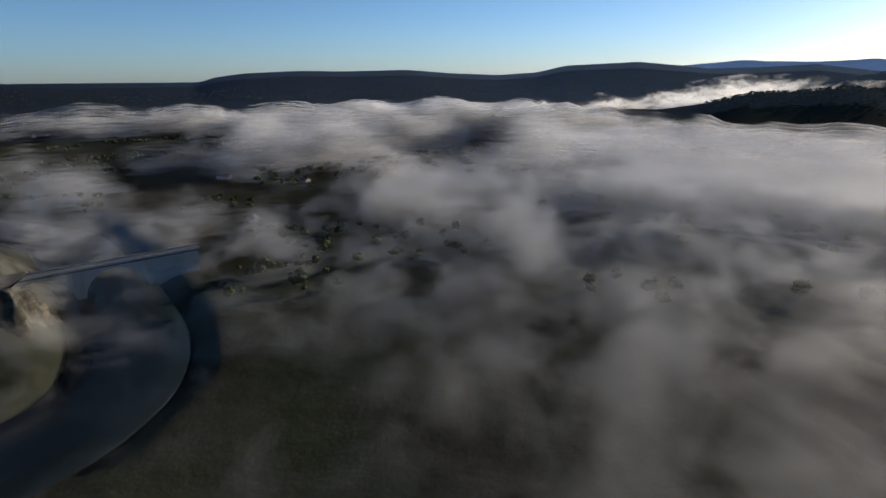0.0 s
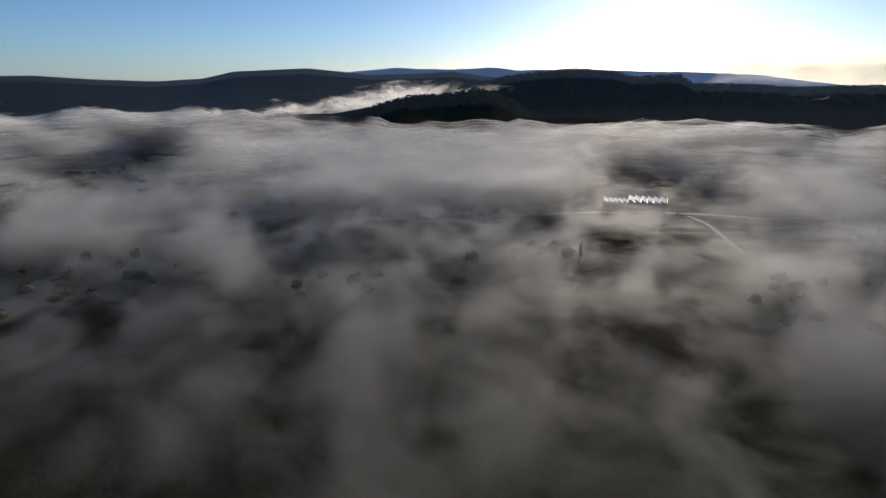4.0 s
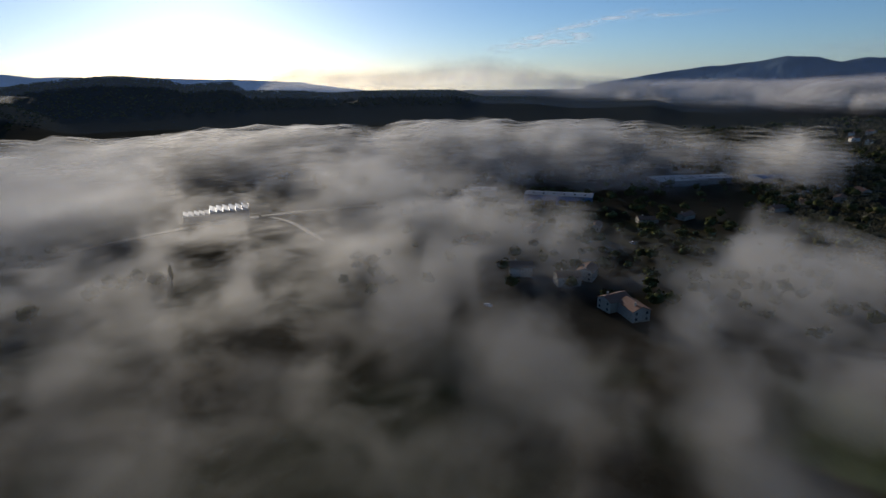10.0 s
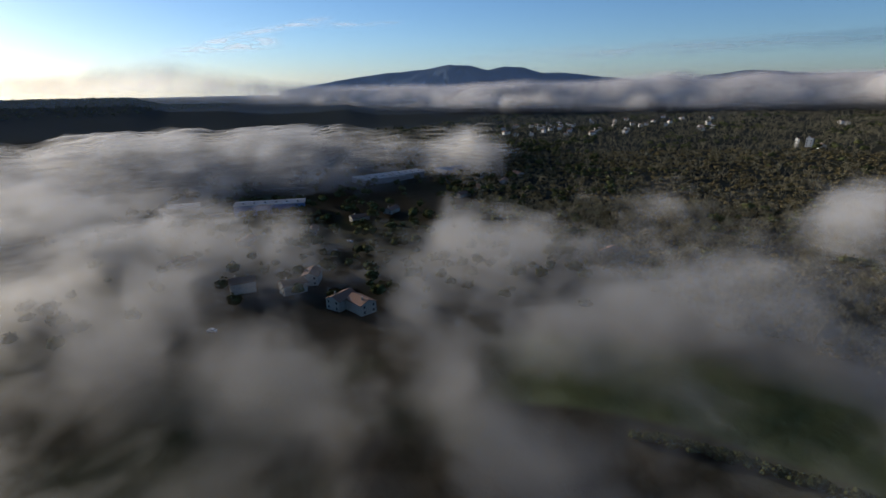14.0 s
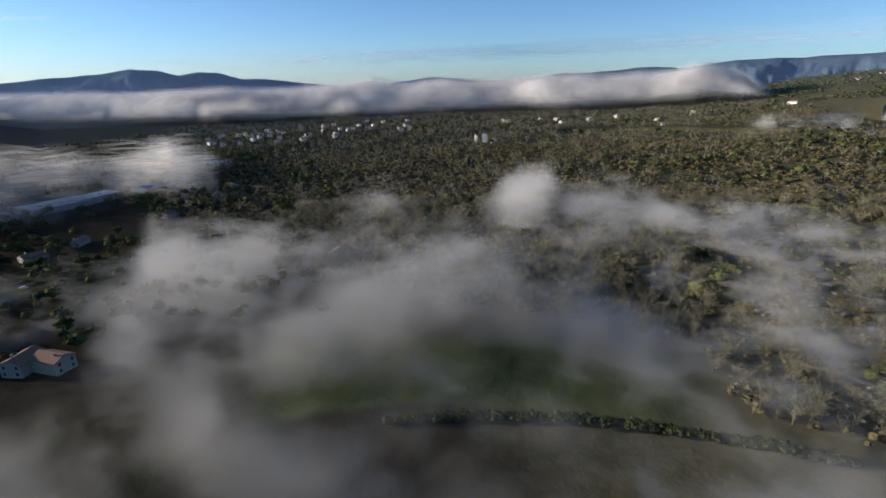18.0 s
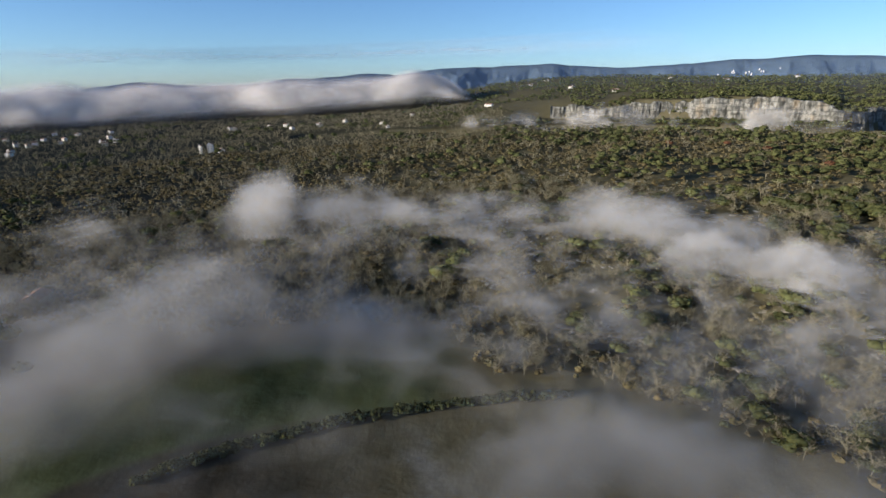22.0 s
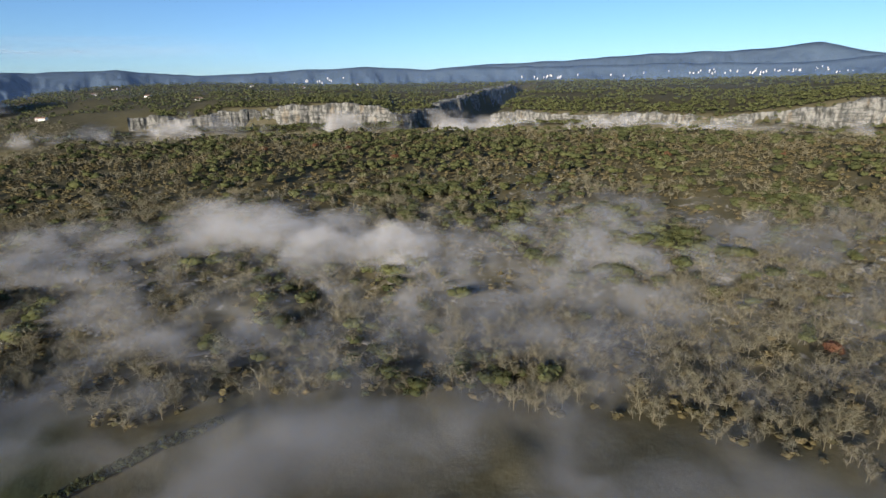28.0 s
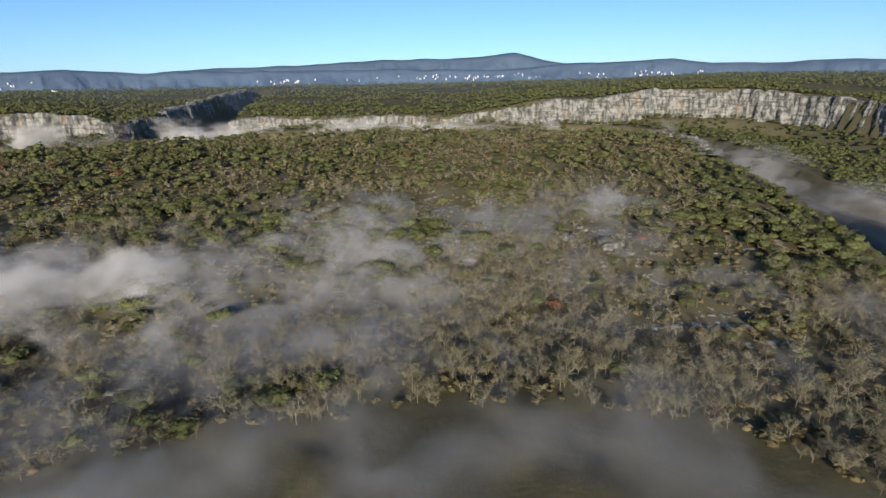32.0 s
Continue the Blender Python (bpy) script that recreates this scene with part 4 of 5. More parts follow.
STONE = CLIFF


def water_material():
    n = Nodes("dark_river_water")
    return n.surface(n.mix(n.noise(0.02, 3.0), (0.006, 0.010, 0.012), (0.014, 0.020, 0.020)), 0.35, bump=n.noise(0.4, 3.0), strength=0.25, distance=0.3, spec=0.04)


def part(name, bm, material, parent, label=""):
    me = bpy.data.meshes.new(name)
    bm.to_mesh(me)
    bm.free()
    me.materials.append(material)
    ob = new(name, me)
    ob.parent = parent
    return tagged(ob, label)


def box(bm, x0, y0, z0, x1, y1, z1, bevel=0.0):
    m = Matrix.LocRotScale(((x0 + x1) / 2, (y0 + y1) / 2, (z0 + z1) / 2), None, (x1 - x0, y1 - y0, z1 - z0))
    made = bmesh.ops.create_cube(bm, size=1, matrix=m)
    if bevel:
        edges = list({e for v in made["verts"] for e in v.link_edges})
        bmesh.ops.bevel(bm, geom=edges, offset=bevel, segments=1, affect="EDGES")
    return bm


def block(*dims, bevel=0.0):
    return box(bmesh.new(), *dims, bevel=bevel)


def prism(outline, y0, y1):
    """A solid with an outline in x and z, drawn out along y."""
    bm = bmesh.new()
    a = [bm.verts.new((x, y0, z)) for x, z in outline]
    b = [bm.verts.new((x, y1, z)) for x, z in outline]
    bm.faces.new(a)
    bm.faces.new(list(reversed(b)))
    for i in range(len(a)):
        j = (i + 1) % len(a)
        bm.faces.new((a[i], b[i], b[j], a[j]))
    bmesh.ops.recalc_face_normals(bm, faces=bm.faces)
    return bm


def window_part(parent, x, y, z, w, h, facing):
    d = 0.08 * facing
    frame_ob = part("window", block(x - w / 2 - 0.1, min(y, y + d), z - 0.1, x + w / 2 + 0.1, max(y, y + d), z + h + 0.1), PLASTER, parent)
    part("pane", block(x - w / 2, min(y + d, y + 1.6 * d), z, x + w / 2, max(y + d, y + 1.6 * d), z + h), GLASS, frame_ob, "dark glass pane")


def house(name, label, w, l, h, wall=PLASTER, roof=TILES, group="houses of the valley", storeys=1):
    """A gabled house: walls, two roof slopes, chimney, door and windows."""
    root = new(name)
    top = h + w * 0.22
    part("wall", prism([(-w / 2, -1.5), (w / 2, -1.5), (w / 2, h), (0, top), (-w / 2, h)], -l / 2, l / 2), wall, root)
    for side in (-1, 1):
        x1 = side * (w / 2 + 0.5)
        drop = 0.5 / (w / 2) * (top - h)
        part("roof", prism([(0, top + 0.03), (x1, h - drop + 0.03), (x1, h - drop + 0.25), (0, top + 0.28)], -l / 2 - 0.4, l / 2 + 0.4), roof, root)
    part("chimney", block(w * 0.12, l * 0.2, top - 0.8, w * 0.12 + 0.8, l * 0.2 + 0.8, top + 1.0, bevel=0.05), wall, root)
    part("door", block(-0.5, -l / 2 - 0.06, 0.0, 0.5, -l / 2 + 0.02, 2.1), TIMBER, root)
    for s in range(storeys):
        for x in (-w * 0.3, w * 0.3):
            window_part(root, x, -l / 2, 1.0 + 2.8 * s, 1.1, 1.3, -1)
            window_part(root, x, l / 2, 1.0 + 2.8 * s, 1.1, 1.3, 1)
    return tagged(root, label, "house", group)


def hall(name, label, w, l, h, wall, roof):
    """A flat industrial hall: walls, roof sheet with raised edge, skylights, loading doors."""
    root = new(name)
    part("wall", block(-w / 2, -l / 2, -1.5, w / 2, l / 2, h), wall, root)
    bays = 6 if roof == METAL_ROOF else 0
    for k in range(bays):
        y0, y1 = -l / 2 + l * k / bays, -l / 2 + l * (k + 0.92) / bays
        bm = prism([(y0, h), (y1, h), (y1, h + 2.6), (y0, h + 0.4)], -w / 2, w / 2)
        bmesh.ops.rotate(bm, verts=bm.verts, matrix=Matrix.Rotation(math.pi / 2, 3, "Z"))
        part("roof", bm, roof, root)
    if not bays:
        part("roof", prism([(-w / 2 - 0.4, h + 0.01), (w / 2 + 0.4, h + 0.01), (w / 2 + 0.4, h + 0.5), (0, h + 1.4), (-w / 2 - 0.4, h + 0.5)], -l / 2 - 0.4, l / 2 + 0.4), roof, root)
    for y in np.arange(-l / 2 + 5, l / 2 - 3, 9):
        if not bays:
            part("skylight", block(-w * 0.30, y, h + 1.05, -w * 0.08, y + 1.4, h + 1.35, bevel=0.05), GLASS, root)
        # grey instead of white puts the doors' shade into their colour
        part("loading_door", block(w / 2, y, 0, w / 2 + 0.1, y + 4, min(4.2, h - 1)), GREY_CLAD, root)
        part("loading_door", block(-w / 2 - 0.1, y, 0, -w / 2, y + 4, min(4.2, h - 1)), GREY_CLAD, root)
    part("parapet", block(-w / 2 - 0.5, -l / 2 - 0.7, h - 0.8, w / 2 + 0.5, -l / 2 - 0.42, h + 1.5), wall, root)
    return tagged(root, label, "industrial hall", "industrial halls")


def ground_at(az, r):
    return float(ground_z(np.array([az]), np.array([r]))[0])


def spot(az, dep, height=0.0):
    """Distance at which the ground lies that far below the eye's level."""
    r = (H - height) / math.tan(radians(dep))
    for _ in range(4):
        r = (H - ground_at(az, r) - height) / math.tan(radians(dep))
    return r


def stand(az, r, turn=0.0, lift=0.0):
    x, y, z = polar(np.array(az, float), np.array(r, float))
    return pose(float(x), float(y), ground_at(az, r) + lift, 0, 0, turn)


def settle(made, az, r, turn, copies=()):
    made.matrix_basis = stand(az, r, turn)
    for a, d, t in copies:
        copy_thing(made, stand(a, d, t))


rng3 = np.random.RandomState(81)
settle(house("house", "white rendered house with clay tile roof half lost in mist", 9, 13, 5.6, storeys=2), 94.5, spot(94.5, 23.0), 40,
       [(96.6, spot(96.6, 23.6), 118), (89.4, spot(89.4, 21.0), 20), (91.5, spot(91.5, 20.2), 75), (84.3, spot(84.3, 20.2), 10), (124.0, 330, 30)])
low_house = house("bungalow", "low pale bungalow among dark garden trees", 8, 15, 3.4)
settle(low_house, 110.1, spot(110.1, 11.3), 95,
       [(112.6, spot(112.6, 10.6), 60), (114.0, spot(114.0, 9.8), 100), (108.2, spot(108.2, 12.0), 30), (85.4, spot(85.4, 12.2), 20),
        (85.3, spot(85.3, 15.7), 70), (79.0, spot(79.0, 17.0), 40), (92.0, spot(92.0, 15.2), 80), (97.0, spot(97.0, 14.2), 15), (100.5, spot(100.5, 13.5), 50),
        (-19.8, spot(-19.8, 14.0), 30), (-14.5, spot(-14.5, 10.4), 60), (-8.0, spot(-8.0, 9.2), 20), (-22.0, spot(-22.0, 9.5), 75), (2.5, spot(2.5, 8.6), 5)])
# the town at the foot of the fog bank
town = []
for _ in range(46):
    a = rng3.uniform(112, 133)
    town.append((a, spot(a, float(np.interp(a, [112, 122, 133], [5.4, 4.9, 4.2])) + rng3.uniform(-0.6, 0.7)), rng3.uniform(0, 180)))
for _ in range(12):
    a = rng3.uniform(140, 160)
    town.append((a, spot(a, rng3.uniform(3.7, 4.3)), rng3.uniform(0, 180)))
for a, e in ((-38.1, 4.4), (-37.4, 4.5), (-36.5, 4.6), (-35.6, 4.5), (-38.8, 4.5)):
    town.append((a, spot(a, e), rng3.uniform(0, 180)))
settle(house("town_house", "pale town house with tiled roof near the fog bank", 7, 9, 5.4, wall=WHITEWASH, group="houses of the town", storeys=2), 124.5, spot(124.5, 5.4), 20, town)
# white houses on the plateau
settle(house("plateau_house", "white house standing alone on the scrubby plateau", 11, 19, 5, wall=WHITEWASH, group="houses on the plateau"), 167.8, 1330, 70,
       [(166.8, 1900, 60), (171.9, 2100, 95), (173.5, 2600, 80), (180.2, 1500, 85), (189.7, 2100, 100), (195.2, 2850, 95), (164.4, 2300, 70), (185.0, 2400, 20), (176.0, 1700, 40)])
# villages on the far hills
far_rng = np.random.RandomState(88)
cells, boxes_f = [], np.array([[0, 1, 5, 4], [1, 2, 6, 5], [2, 3, 7, 6], [3, 0, 4, 7], [4, 5, 8, 8], [6, 7, 9, 9], [5, 6, 9, 8], [7, 4, 8, 9]])
for mid, el, spread, count in ((192, 0.75, 2.0, 14), (214.5, 0.9, 2.0, 16), (233, 1.05, 4.5, 42), (245, 0.95, 3.0, 26), (252, 0.9, 2.5, 12)):
    for _ in range(count):
        ha, w = mid + far_rng.normal() * spread, far_rng.uniform(4, 7)
        peak = H + 4300 * math.tan(radians(float(look_up(ha, HILLS))))
        z0 = H + 4120 * math.tan(radians(el + far_rng.normal() * 0.12))
        x, y, z = polar(np.array(ha), np.array(4300 - 416 * (1 - (z0 + 20) / (peak + 20)) - 6), np.array(z0))
        c, t = w / 2, far_rng.uniform(0, 3)
        cells.append(np.array([[x + c * 1.5 * math.cos(t + q) , y + c * 1.5 * math.sin(t + q), z - 9] for q in (0, 1.57, 3.14, 4.71)]
                              + [[x + c * 1.5 * math.cos(t + q), y + c * 1.5 * math.sin(t + q), z + 3] for q in (0, 1.57, 3.14, 4.71)]
                              + [[x + c * math.cos(t + 0.78), y + c * math.sin(t + 0.78), z + 5.5], [x - c * math.cos(t + 0.78), y - c * math.sin(t + 0.78), z + 5.5]]))
tagged(sheet("far_villages", np.concatenate(cells), np.concatenate([boxes_f + 10 * k for k in range(len(cells))]), WHITEWASH, smooth=False),
       "pale houses of villages on the far hills", "village", kind="stuff")
# the tower house on the wooded slope
tower = house("tower_house", "white tower house with reddish roof in the wood", 7, 7, 13, wall=WHITEWASH, storeys=4, group="tower house")
settle(tower, 140.0, spot(140.0, 6.2), 30)
annex = house("low_white_house", "low white house beside the tower", 7, 12, 5.5, wall=WHITEWASH, group="tower house")
settle(annex, 140.9, spot(140.9, 6.25), 60)
gate_tower = house("slim_turret", "slim pale turret beside the tower house", 3.5, 3.5, 11, wall=WHITEWASH, group="tower house", storeys=3)
settle(gate_tower, 139.1, spot(139.1, 6.2), 10)
# halls beside the road
settle(hall("factory_hall", "factory hall with glinting metal roof beside the road", 18, 30, 8, GREY_CLAD, METAL_ROOF), 53.6, spot(53.6, 13.1), 37)
settle(hall("factory_shed", "low metal-roofed shed of the factory", 14, 24, 5, GREY_CLAD, METAL_ROOF), 50.8, spot(50.8, 13.0), 39)
# grey walls here carry the shade of the sides away from the sun
settle(hall("white_roof_hall", "large hall with white roof sheets", 30, 52, 5.5, GREY_CLAD, WHITE_ROOF), 99.3, spot(99.3, 10.2), 20)
settle(hall("white_roof_annex", "annex hall with white roof", 22, 40, 6, GREY_CLAD, WHITE_ROOF), 102.2, spot(102.2, 9.9), 22)
settle(hall("blue_hall", "blue-clad hall among dark trees", 24, 34, 7, BLUE_CLAD, BLUE_CLAD), 107.2, spot(107.2, 9.6), 20)
settle(hall("long_hall", "long blue-grey hall with white gable", 18, 58, 8, BLUE_CLAD, GREY_CLAD), 88.0, spot(88.0, 12.7), -4)
settle(hall("depot_hall", "grey depot hall beside parked cars", 16, 26, 6, GREY_CLAD, WHITE_ROOF), 80.0, spot(80.0, 12.0), 5)


def car(name, label, paint):
    """A parked car: body, cabin with glass, four wheels with rims, lamps."""
    root = new(name)
    part("body", prism([(-2.15, 0.35), (2.15, 0.35), (2.2, 0.75), (1.9, 0.95), (-2.0, 1.0), (-2.2, 0.8)], -0.85, 0.85), paint, root)
    part("cabin", prism([(-1.75, 0.98), (1.0, 0.96), (0.45, 1.42), (-1.2, 1.45)], -0.74, 0.74), GLASS, root, "dark glazed cabin")
    part("roof", block(-1.2, -0.72, 1.43, 0.45, 0.72, 1.49, bevel=0.02), paint, root)
    for x in (-1.35, 1.35):
        for y in (-0.86, 0.86):
            bm = bmesh.new()
            bmesh.ops.create_cone(bm, cap_ends=True, segments=14, radius1=0.33, radius2=0.33, depth=0.22, matrix=pose(x, y, 0.33, 90))
            wheel = part("wheel", bm, TYRE, root)
            bm = bmesh.new()
            bmesh.ops.create_cone(bm, cap_ends=True, segments=10, radius1=0.19, radius2=0.17, depth=0.25, matrix=pose(x, y, 0.33, 90))
            part("rim", bm, METAL_ROOF, wheel)
    for y in (-0.6, 0.6):
        part("headlight", block(2.14, y - 0.18, 0.62, 2.22, y + 0.18, 0.78), WHITE_ROOF, root)
    return tagged(root, label, "car", "parked cars")


settle(car("white_car", "white car parked by the roadside", PAINT_WHITE), 74.7, spot(74.7, 12.7), 15,
       [(72.7, spot(72.7, 12.8), 12), (75.4, spot(75.4, 12.6), 18), (77.2, spot(77.2, 12.4), 25), (78.2, spot(78.2, 12.35), 10), (80.7, spot(80.7, 23.7), 60), (95.8, spot(95.8, 16.4), 40)])
settle(car("dark_car", "dark car parked by the roadside", PAINT_DARK), 73.7, spot(73.7, 12.75), 15,
       [(76.3, spot(76.3, 12.5), 20), (56.5, spot(56.5, 13.2), 40), (111.5, spot(111.5, 11.2), 70), (49.0, spot(49.0, 13.2), 40)])


def ribbon(name, label, category, material, line, width, lift, follow=True, step_m=8.0):
    """A strip of road or water along a line of (heading, distance)."""
    p = np.array([polar(a, float(r))[:2] for a, r in line])
    run = np.concatenate([[0], np.cumsum(np.hypot(*np.diff(p, axis=0).T))])
    s = np.arange(0, run[-1], step_m)
    x, y = np.interp(s, run, p[:, 0]), np.interp(s, run, p[:, 1])
    ker = np.ones(5) / 5
    xs, ys = np.convolve(np.pad(x, 2, "edge"), ker, "valid"), np.convolve(np.pad(y, 2, "edge"), ker, "valid")
    nx, ny = -np.gradient(ys), np.gradient(xs)
    ln = np.hypot(nx, ny) + 1e-9
    rows = []
    for f in (-1, -0.97, -0.4, 0.4, 0.97, 1):
        px_, py_ = xs + nx / ln * width / 2 * f, ys + ny / ln * width / 2 * f
        z = ground_z(np.degrees(np.arctan2(px_, py_)), np.hypot(px_, py_)) if follow else np.zeros_like(px_)
        rows.append(np.stack([px_, py_, z + (lift if abs(f) < 1 else lift - 1.2)], -1))
    ob = sheet(name, np.array(rows).reshape(-1, 3), grid_faces(len(rows), len(s)), material)
    return tagged(ob, label, category, kind="structure")


ribbon("water", "dark river bending round the wooded spur", "river", water_material(), RIVER, 48, -2.8, follow=False)
ribbon("road", "pale valley road past the factory", "road", ASPHALT,
       [(20, 440), (31.8, spot(31.8, 14.7)), (40.9, spot(40.9, 14.3)), (50.1, spot(50.1, 13.55)), (54.9, spot(54.9, 13.3)), (62, spot(62, 13.05)), (67.6, spot(67.6, 12.9)),
        (72.9, spot(72.9, 12.8)), (77.6, spot(77.6, 12.6)), (84, 495), (90, 500)], 8, 0.5)
ribbon("lane", "narrow lane leading off the road", "road", ASPHALT, [(57, spot(57, 13.3)), (59.3, spot(59.3, 13.9)), (61.2, spot(61.2, 15.3)), (63, 370)], 4, 0.45)
ribbon("track", "stony track through the wood", "road", plain_material("stony_track", (0.20, 0.18, 0.15), (0.36, 0.33, 0.28), 0.6),
       [(170, 235), (174.9, spot(174.9, 24.3)), (179.7, spot(179.7, 24.9)), (184.1, spot(184.1, 25.2)), (191, spot(191, 25.2)), (198, 210)], 2.6, 0.45)
def bridge():
    """A concrete road bridge with two wide arches over the river."""
    root = new("arch_bridge")
    span, crown, foot, half = 31.0, 11.0, -5.0, 4.0
    deck = 13.2
    for k in (-1, 1):
        c = k * (span / 2 + 2.0)
        arc = [(c + span / 2 * math.cos(a), foot + (crown - foot) * math.sin(a)) for a in np.linspace(0, math.pi, 25)]
        for y0, y1 in ((-half, -half + 1.0), (half - 1.0, half)):
            bm = bmesh.new()
            for (xa, za), (xb, zb) in zip(arc, arc[1:]):
                vs = [bm.verts.new(v) for v in ((xa, y0, za), (xb, y0, zb), (xb, y0, deck - 0.9), (xa, y0, deck - 0.9),
                                                (xa, y1, za), (xb, y1, zb), (xb, y1, deck - 0.9), (xa, y1, deck - 0.9))]
                for q in ((0, 1, 2, 3), (7, 6, 5, 4), (0, 4, 5, 1)):
                    bm.faces.new([vs[i] for i in q])
            part("spandrel_wall", bm, CONCRETE, root)
        bm = bmesh.new()
        for (xa, za), (xb, zb) in zip(arc, arc[1:]):
            vs = [bm.verts.new(v) for v in ((xa, -half + 1, za + 0.7), (xb, -half + 1, zb + 0.7), (xb, half - 1, zb + 0.7), (xa, half - 1, za + 0.7))]
            bm.faces.new(vs)
        part("arch", bm, CONCRETE, root)
    for x in (-span - 4.0, 0.0, span + 4.0):
        part("pier", block(x - 2.0, -half - 0.2, -9, x + 2.0, half + 0.2, deck - 0.9, bevel=0.2), CONCRETE, root)
    part("deck", block(-62, -half - 0.4, deck - 0.88, 62, half + 0.4, deck), ASPHALT, root)
    for y in (-half - 0.38, half + 0.08):
        part("parapet", block(-62, y, deck + 0.004, 62, y + 0.3, deck + 1.0, bevel=0.03), CONCRETE, root)
    for k in (-1, 1):
        part("abutment", block(k * 50 - 13.8, -half, -6, k * 50 + 11, half, deck - 0.9), CONCRETE, root)
    root.matrix_basis = pose(*[float(v) for v in polar(np.array(-35.8), np.array(337.0))], 0, 0, 35.8)
    return tagged(root, "pale concrete road bridge with two wide arches", "bridge")


bridge()


# ---- rocks on the spur ----
def stones():
    rng = np.random.RandomState(61)
    kinds = [ball(rng, 1.0, 0.55) for _ in range(6)]
    az, r = strew(rng, 158, 268, 215, 560, 6.5)
    x, y = r * np.sin(np.radians(az)), r * np.cos(np.radians(az))
    ok = (grain(x, y, 55, 91, 3) > 0.18) & (rng.rand(len(az)) < 0.6)
    az, r = az[ok], r[ok]
    size = rng.uniform(0.5, 1.6, len(az))
    ob = plant("loose_stones", "pale limestone stones strewn over open ground", STONE, kinds, az, r, 2.2 * size, 1.7 * size, sink=0.1)
    tagged(ob, category="stones")


stones()


def ledge(label, a0, e0, a1, e1, size, seed):
    """A broken step of limestone: a row of blocky stones."""
    rng = np.random.RandomState(seed)
    root = new("rock_ledge")
    r0, r1 = spot(a0, e0), spot(a1, e1)
    p0, p1 = polar(np.array(a0), np.array(r0))[:2], polar(np.array(a1), np.array(r1))[:2]
    root.matrix_basis = pose(float(p0[0]), float(p0[1]), ground_at(a0, r0))
    count = max(6, min(40, int(np.hypot(*(p1 - p0)) / (size * 1.5))))
    shapes = []
    for _ in range(4):
        v, f = ball(rng, 1.0, 0.7)
        v = np.sign(v) * np.abs(v) ** 0.7
        me = bpy.data.meshes.new("stone")
        me.from_pydata(v.tolist(), [], f.tolist())
        me.materials.append(STONE)
        shapes.append(me)
    for k in range(count):
        q = p0 + (p1 - p0) * (k + rng.uniform(-0.3, 0.3)) / count + rng.normal(size=2) * 1.0
        a, d = math.degrees(math.atan2(q[0], q[1])), float(np.hypot(*q))
        ob = new("stone", shapes[rng.randint(4)])
        ob.parent = root
        s = size * rng.uniform(0.5, 1.2)
        ob.matrix_basis = Matrix.LocRotScale((q[0] - p0[0], q[1] - p0[1], ground_at(a, d) - ground_at(a0, r0) + 0.2 * s),
                                             Euler((0, 0, rng.uniform(0, 6.28))), (s * 1.5, s, s * 0.75))
    return tagged(root, label, "rock ledge", "rock ledges")


for k, (a0, e0, a1, e1, size) in enumerate([
        (252.6, 23.4, 262.0, 22.0, 1.7), (246.0, 23.9, 252.0, 23.6, 1.2), (258.0, 21.6, 265.3, 20.3, 1.4), (228.0, 16.0, 236.0, 15.8, 1.6), (219.0, 17.2, 227.0, 16.9, 1.5),
        (236.0, 18.2, 244.0, 18.0, 1.4), (240.0, 19.8, 248.0, 19.6, 1.3), (206.0, 17.6, 213.5, 17.0, 1.6), (196.0, 18.4, 204.0, 18.0, 1.5), (183.0, 19.6, 192.0, 19.0, 1.6),
        (168.0, 18.8, 176.0, 20.6, 1.7), (172.0, 17.8, 181.0, 18.0, 1.5), (163.0, 20.2, 170.0, 21.0, 1.5), (244.0, 14.6, 249.0, 14.9, 2.0)]):
    ledge("broken step of pale limestone blocks among scrub", a0, e0, a1, e1, size, 700 + k)


def outcrop(label, az, r, size, seed):
    rng = np.random.RandomState(seed)
    pieces = []
    for _ in range(9):
        v, f = ball(rng, 1.0, 0.9)
        v = np.sign(v) * np.abs(v) ** 0.75
        pieces.append((v * size * rng.uniform(0.25, 0.5) + rng.normal(size=3) * size * [0.4, 0.4, 0.12] + [0, 0, size * 0.12], f))
    v, f = merge(pieces)
    ob = sheet("rock_outcrop", v, f, STONE, smooth=False)
    ob.matrix_basis = stand(az, r)
    return tagged(ob, label, "rock", "rock outcrops")


outcrop("large pale limestone outcrop on the spur", 247.1, spot(247.1, 15.9), 10, 1)
outcrop("pale limestone outcrop among scrub", 243.3, spot(243.3, 15.5), 7, 2)


# ---- single trees ----
def tree_mesh(name, v, f, material, parent, label=""):
    me = bpy.data.meshes.new(name)
    me.from_pydata(v.tolist(), [], f.tolist())
    me.attributes.new("tone", "FLOAT", "POINT").data.foreach_set("value", np.full(len(v), 0.6, np.float32))
    me.materials.append(material)
    ob = new(name, me)
    ob.parent = parent
    return tagged(ob, label)


def bare_tree(seed, height):
    rng = np.random.RandomState(seed)
    root = new("bare_oak")
    v, f = bare(rng, 13, 26, 0.007)
    k = height / 2
    tree_mesh("trunk", v[:6] * k, f[:6], BARK, root)
    tree_mesh("branches", v[6:] * k, f[6:] - 6, TWIGS, root, "pale leafless branches and twigs")
    return tagged(root, "leafless pale-barked oak at the wood's edge", "tree", "bare oaks at the wood's edge")


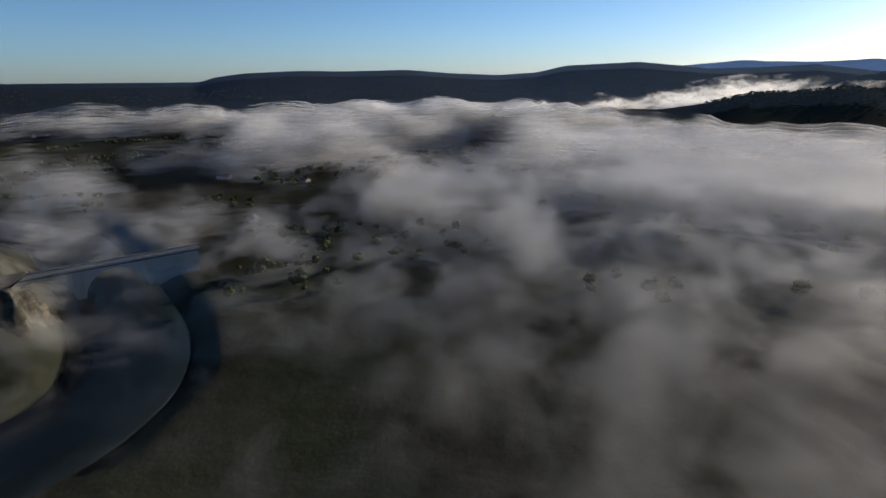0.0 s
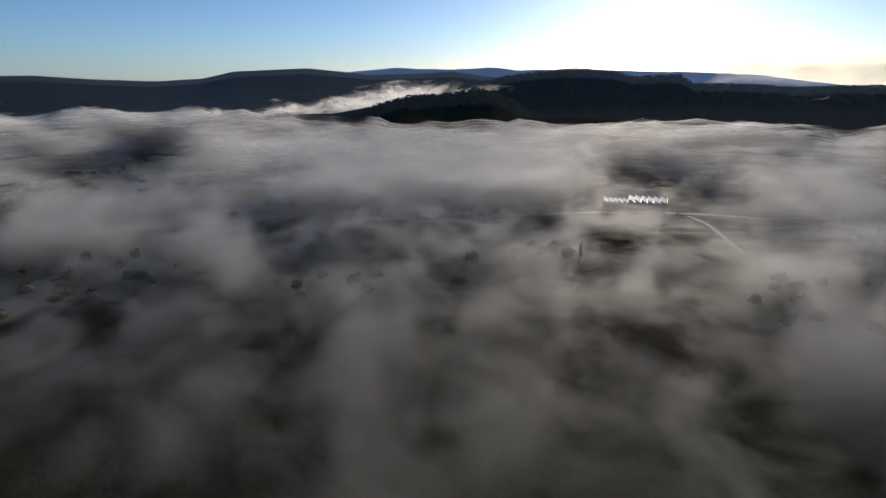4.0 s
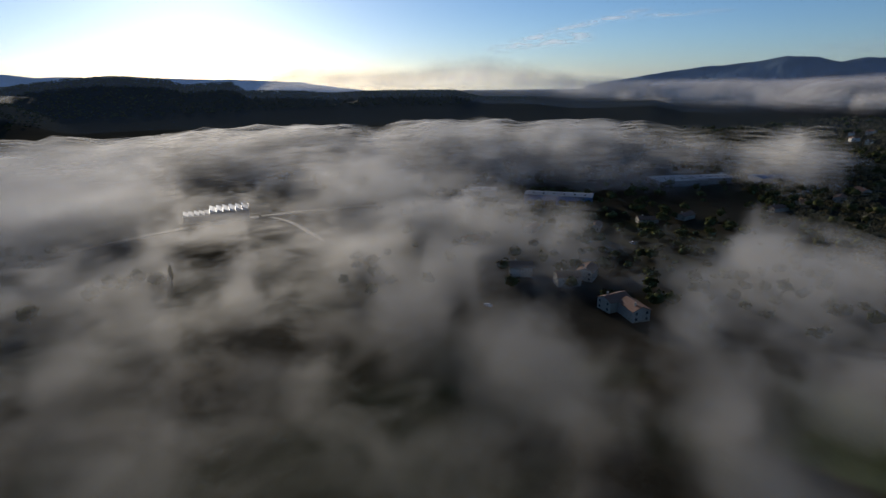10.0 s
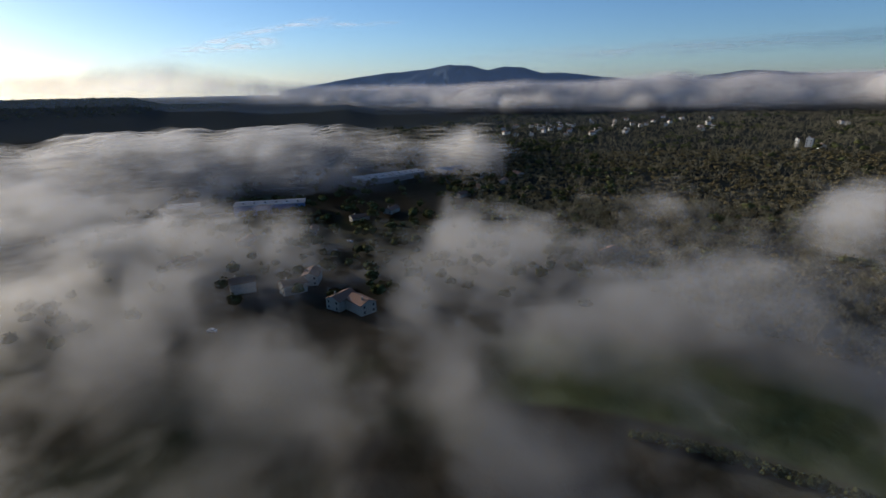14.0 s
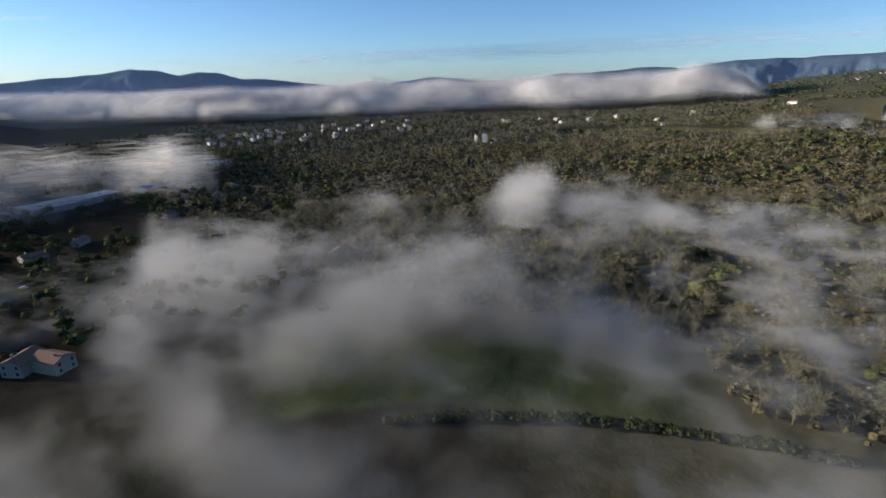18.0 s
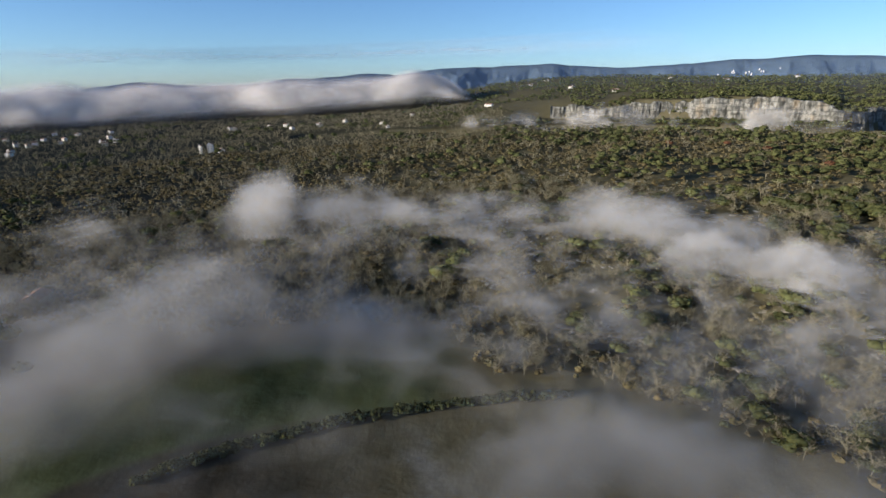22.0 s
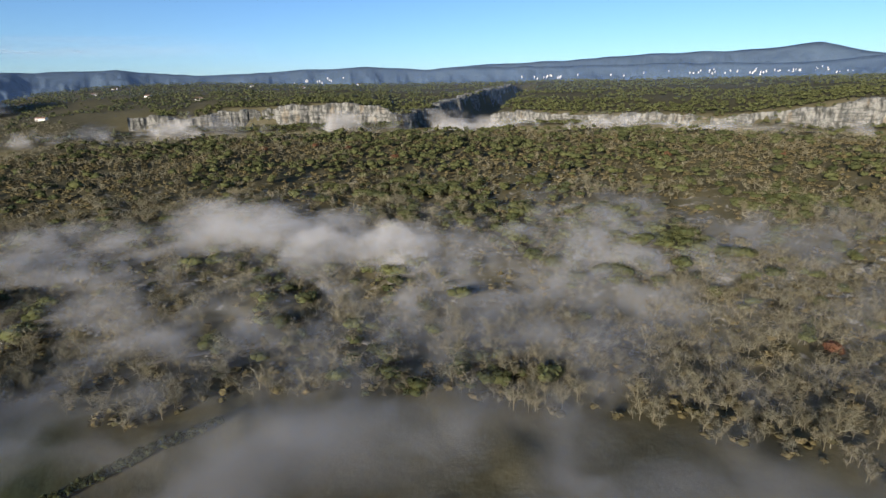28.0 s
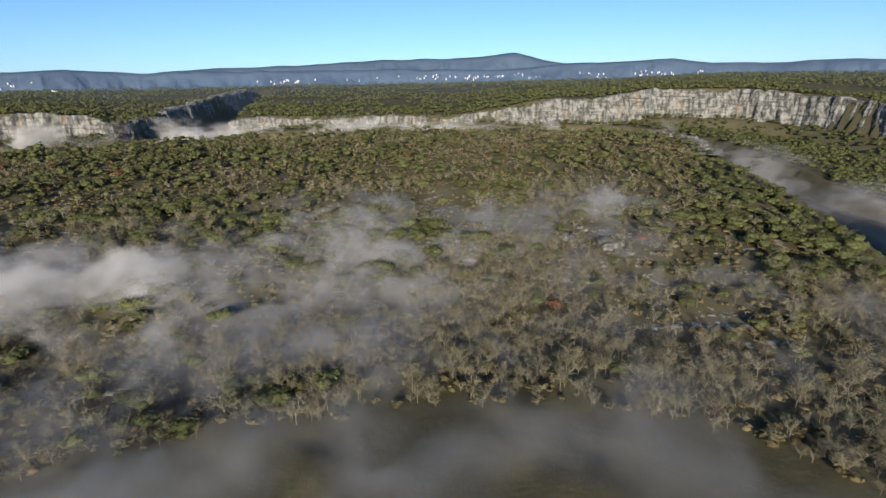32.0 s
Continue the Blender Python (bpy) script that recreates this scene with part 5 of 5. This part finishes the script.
def leafy_tree(name, label, seed, width, height, leaves, group, lobes=7, count=700, leaf=0.085):
    rng = np.random.RandomState(seed)
    root = new(name)
    v, f = branch((0, 0, -0.4), (0.1, 0.05, height * 0.6), 0.28, 0.12)
    tree_mesh("trunk", v, f, BARK, root)
    v, f = crown(rng, lobes, count, leaf)
    tree_mesh("crown", v * [width / 2, width / 2, height / 2], f, leaves, root)
    return tagged(root, label, "tree", group)


rng4 = np.random.RandomState(14)
for seed in range(4):
    first = bare_tree(900 + seed, 8.5)
    places = []
    for _ in range(16):
        a = rng4.uniform(206, 262)
        places.append((a, float(np.interp(a, [206, 232, 262], [205, 200, 215])) + rng4.uniform(-18, 30), rng4.uniform(0, 360)))
    settle(first, *places[0], places[1:])
for seed in range(3):
    first = leafy_tree("evergreen_oak", "dark evergreen oak near the river bend", 950 + seed, 8.0, 7.0, EVERGREEN, "evergreen oaks on the spur")
    places = [(a, rng4.uniform(230, 380), rng4.uniform(0, 360)) for a in rng4.uniform(234, 266, 16)]
    settle(first, *places[0], places[1:])
russet = leafy_tree("russet_oak", "oak keeping its russet autumn leaves", 970, 9.0, 8.0, RUSSET, "russet oaks")
settle(russet, 198.6, spot(198.6, 7.0), 0,
       [(202.2, spot(202.2, 6.1), 50), (190.5, spot(190.5, 6.3), 90), (193.8, spot(193.8, 6.4), 130), (185.5, spot(185.5, 6.2), 20), (184.6, spot(184.6, 7.0), 70),
        (242.0, spot(242.0, 23.0), 10), (235.5, spot(235.5, 7.0), 60), (250.5, spot(250.5, 15.6), 100), (226.0, spot(226.0, 7.6), 15)])
dark = leafy_tree("dark_garden_tree", "dark broad tree standing in the mist", 980, 11.0, 13.0, EVERGREEN, "trees beside the field")
settle(dark, 43.5, spot(43.5, 18.9), 0, [(42.2, spot(42.2, 18.5), 40), (40.5, spot(40.5, 19.2), 80), (44.6, spot(44.6, 18.4), 120), (35.6, spot(35.6, 19.7), 60), (46.2, spot(46.2, 18.9), 200)])
cypress = leafy_tree("cypress", "tall narrow dark cypress", 985, 3.0, 16.0, EVERGREEN, "trees beside the field", lobes=3, count=300, leaf=0.16)
settle(cypress, 47.4, spot(47.4, 18.9), 0)


def hedge():
    rng = np.random.RandomState(19)
    t = rng.rand(640)
    az = 128 + 50 * t
    r = np.interp(az, [128, 135, 149, 163, 175, 178], [156, 158, 161, 167, 174, 178]) + rng.normal(size=len(t)) * 1.0
    size = rng.uniform(0.7, 1.2, len(t))
    ob = plant("hedge", "long dark green hedge along the field", EVERGREEN, GREEN_NEAR, az, r, 2.8 * size, 3.2 * size, tones=0.15 * rng.rand(len(t)))
    tagged(ob, category="hedge")


hedge()
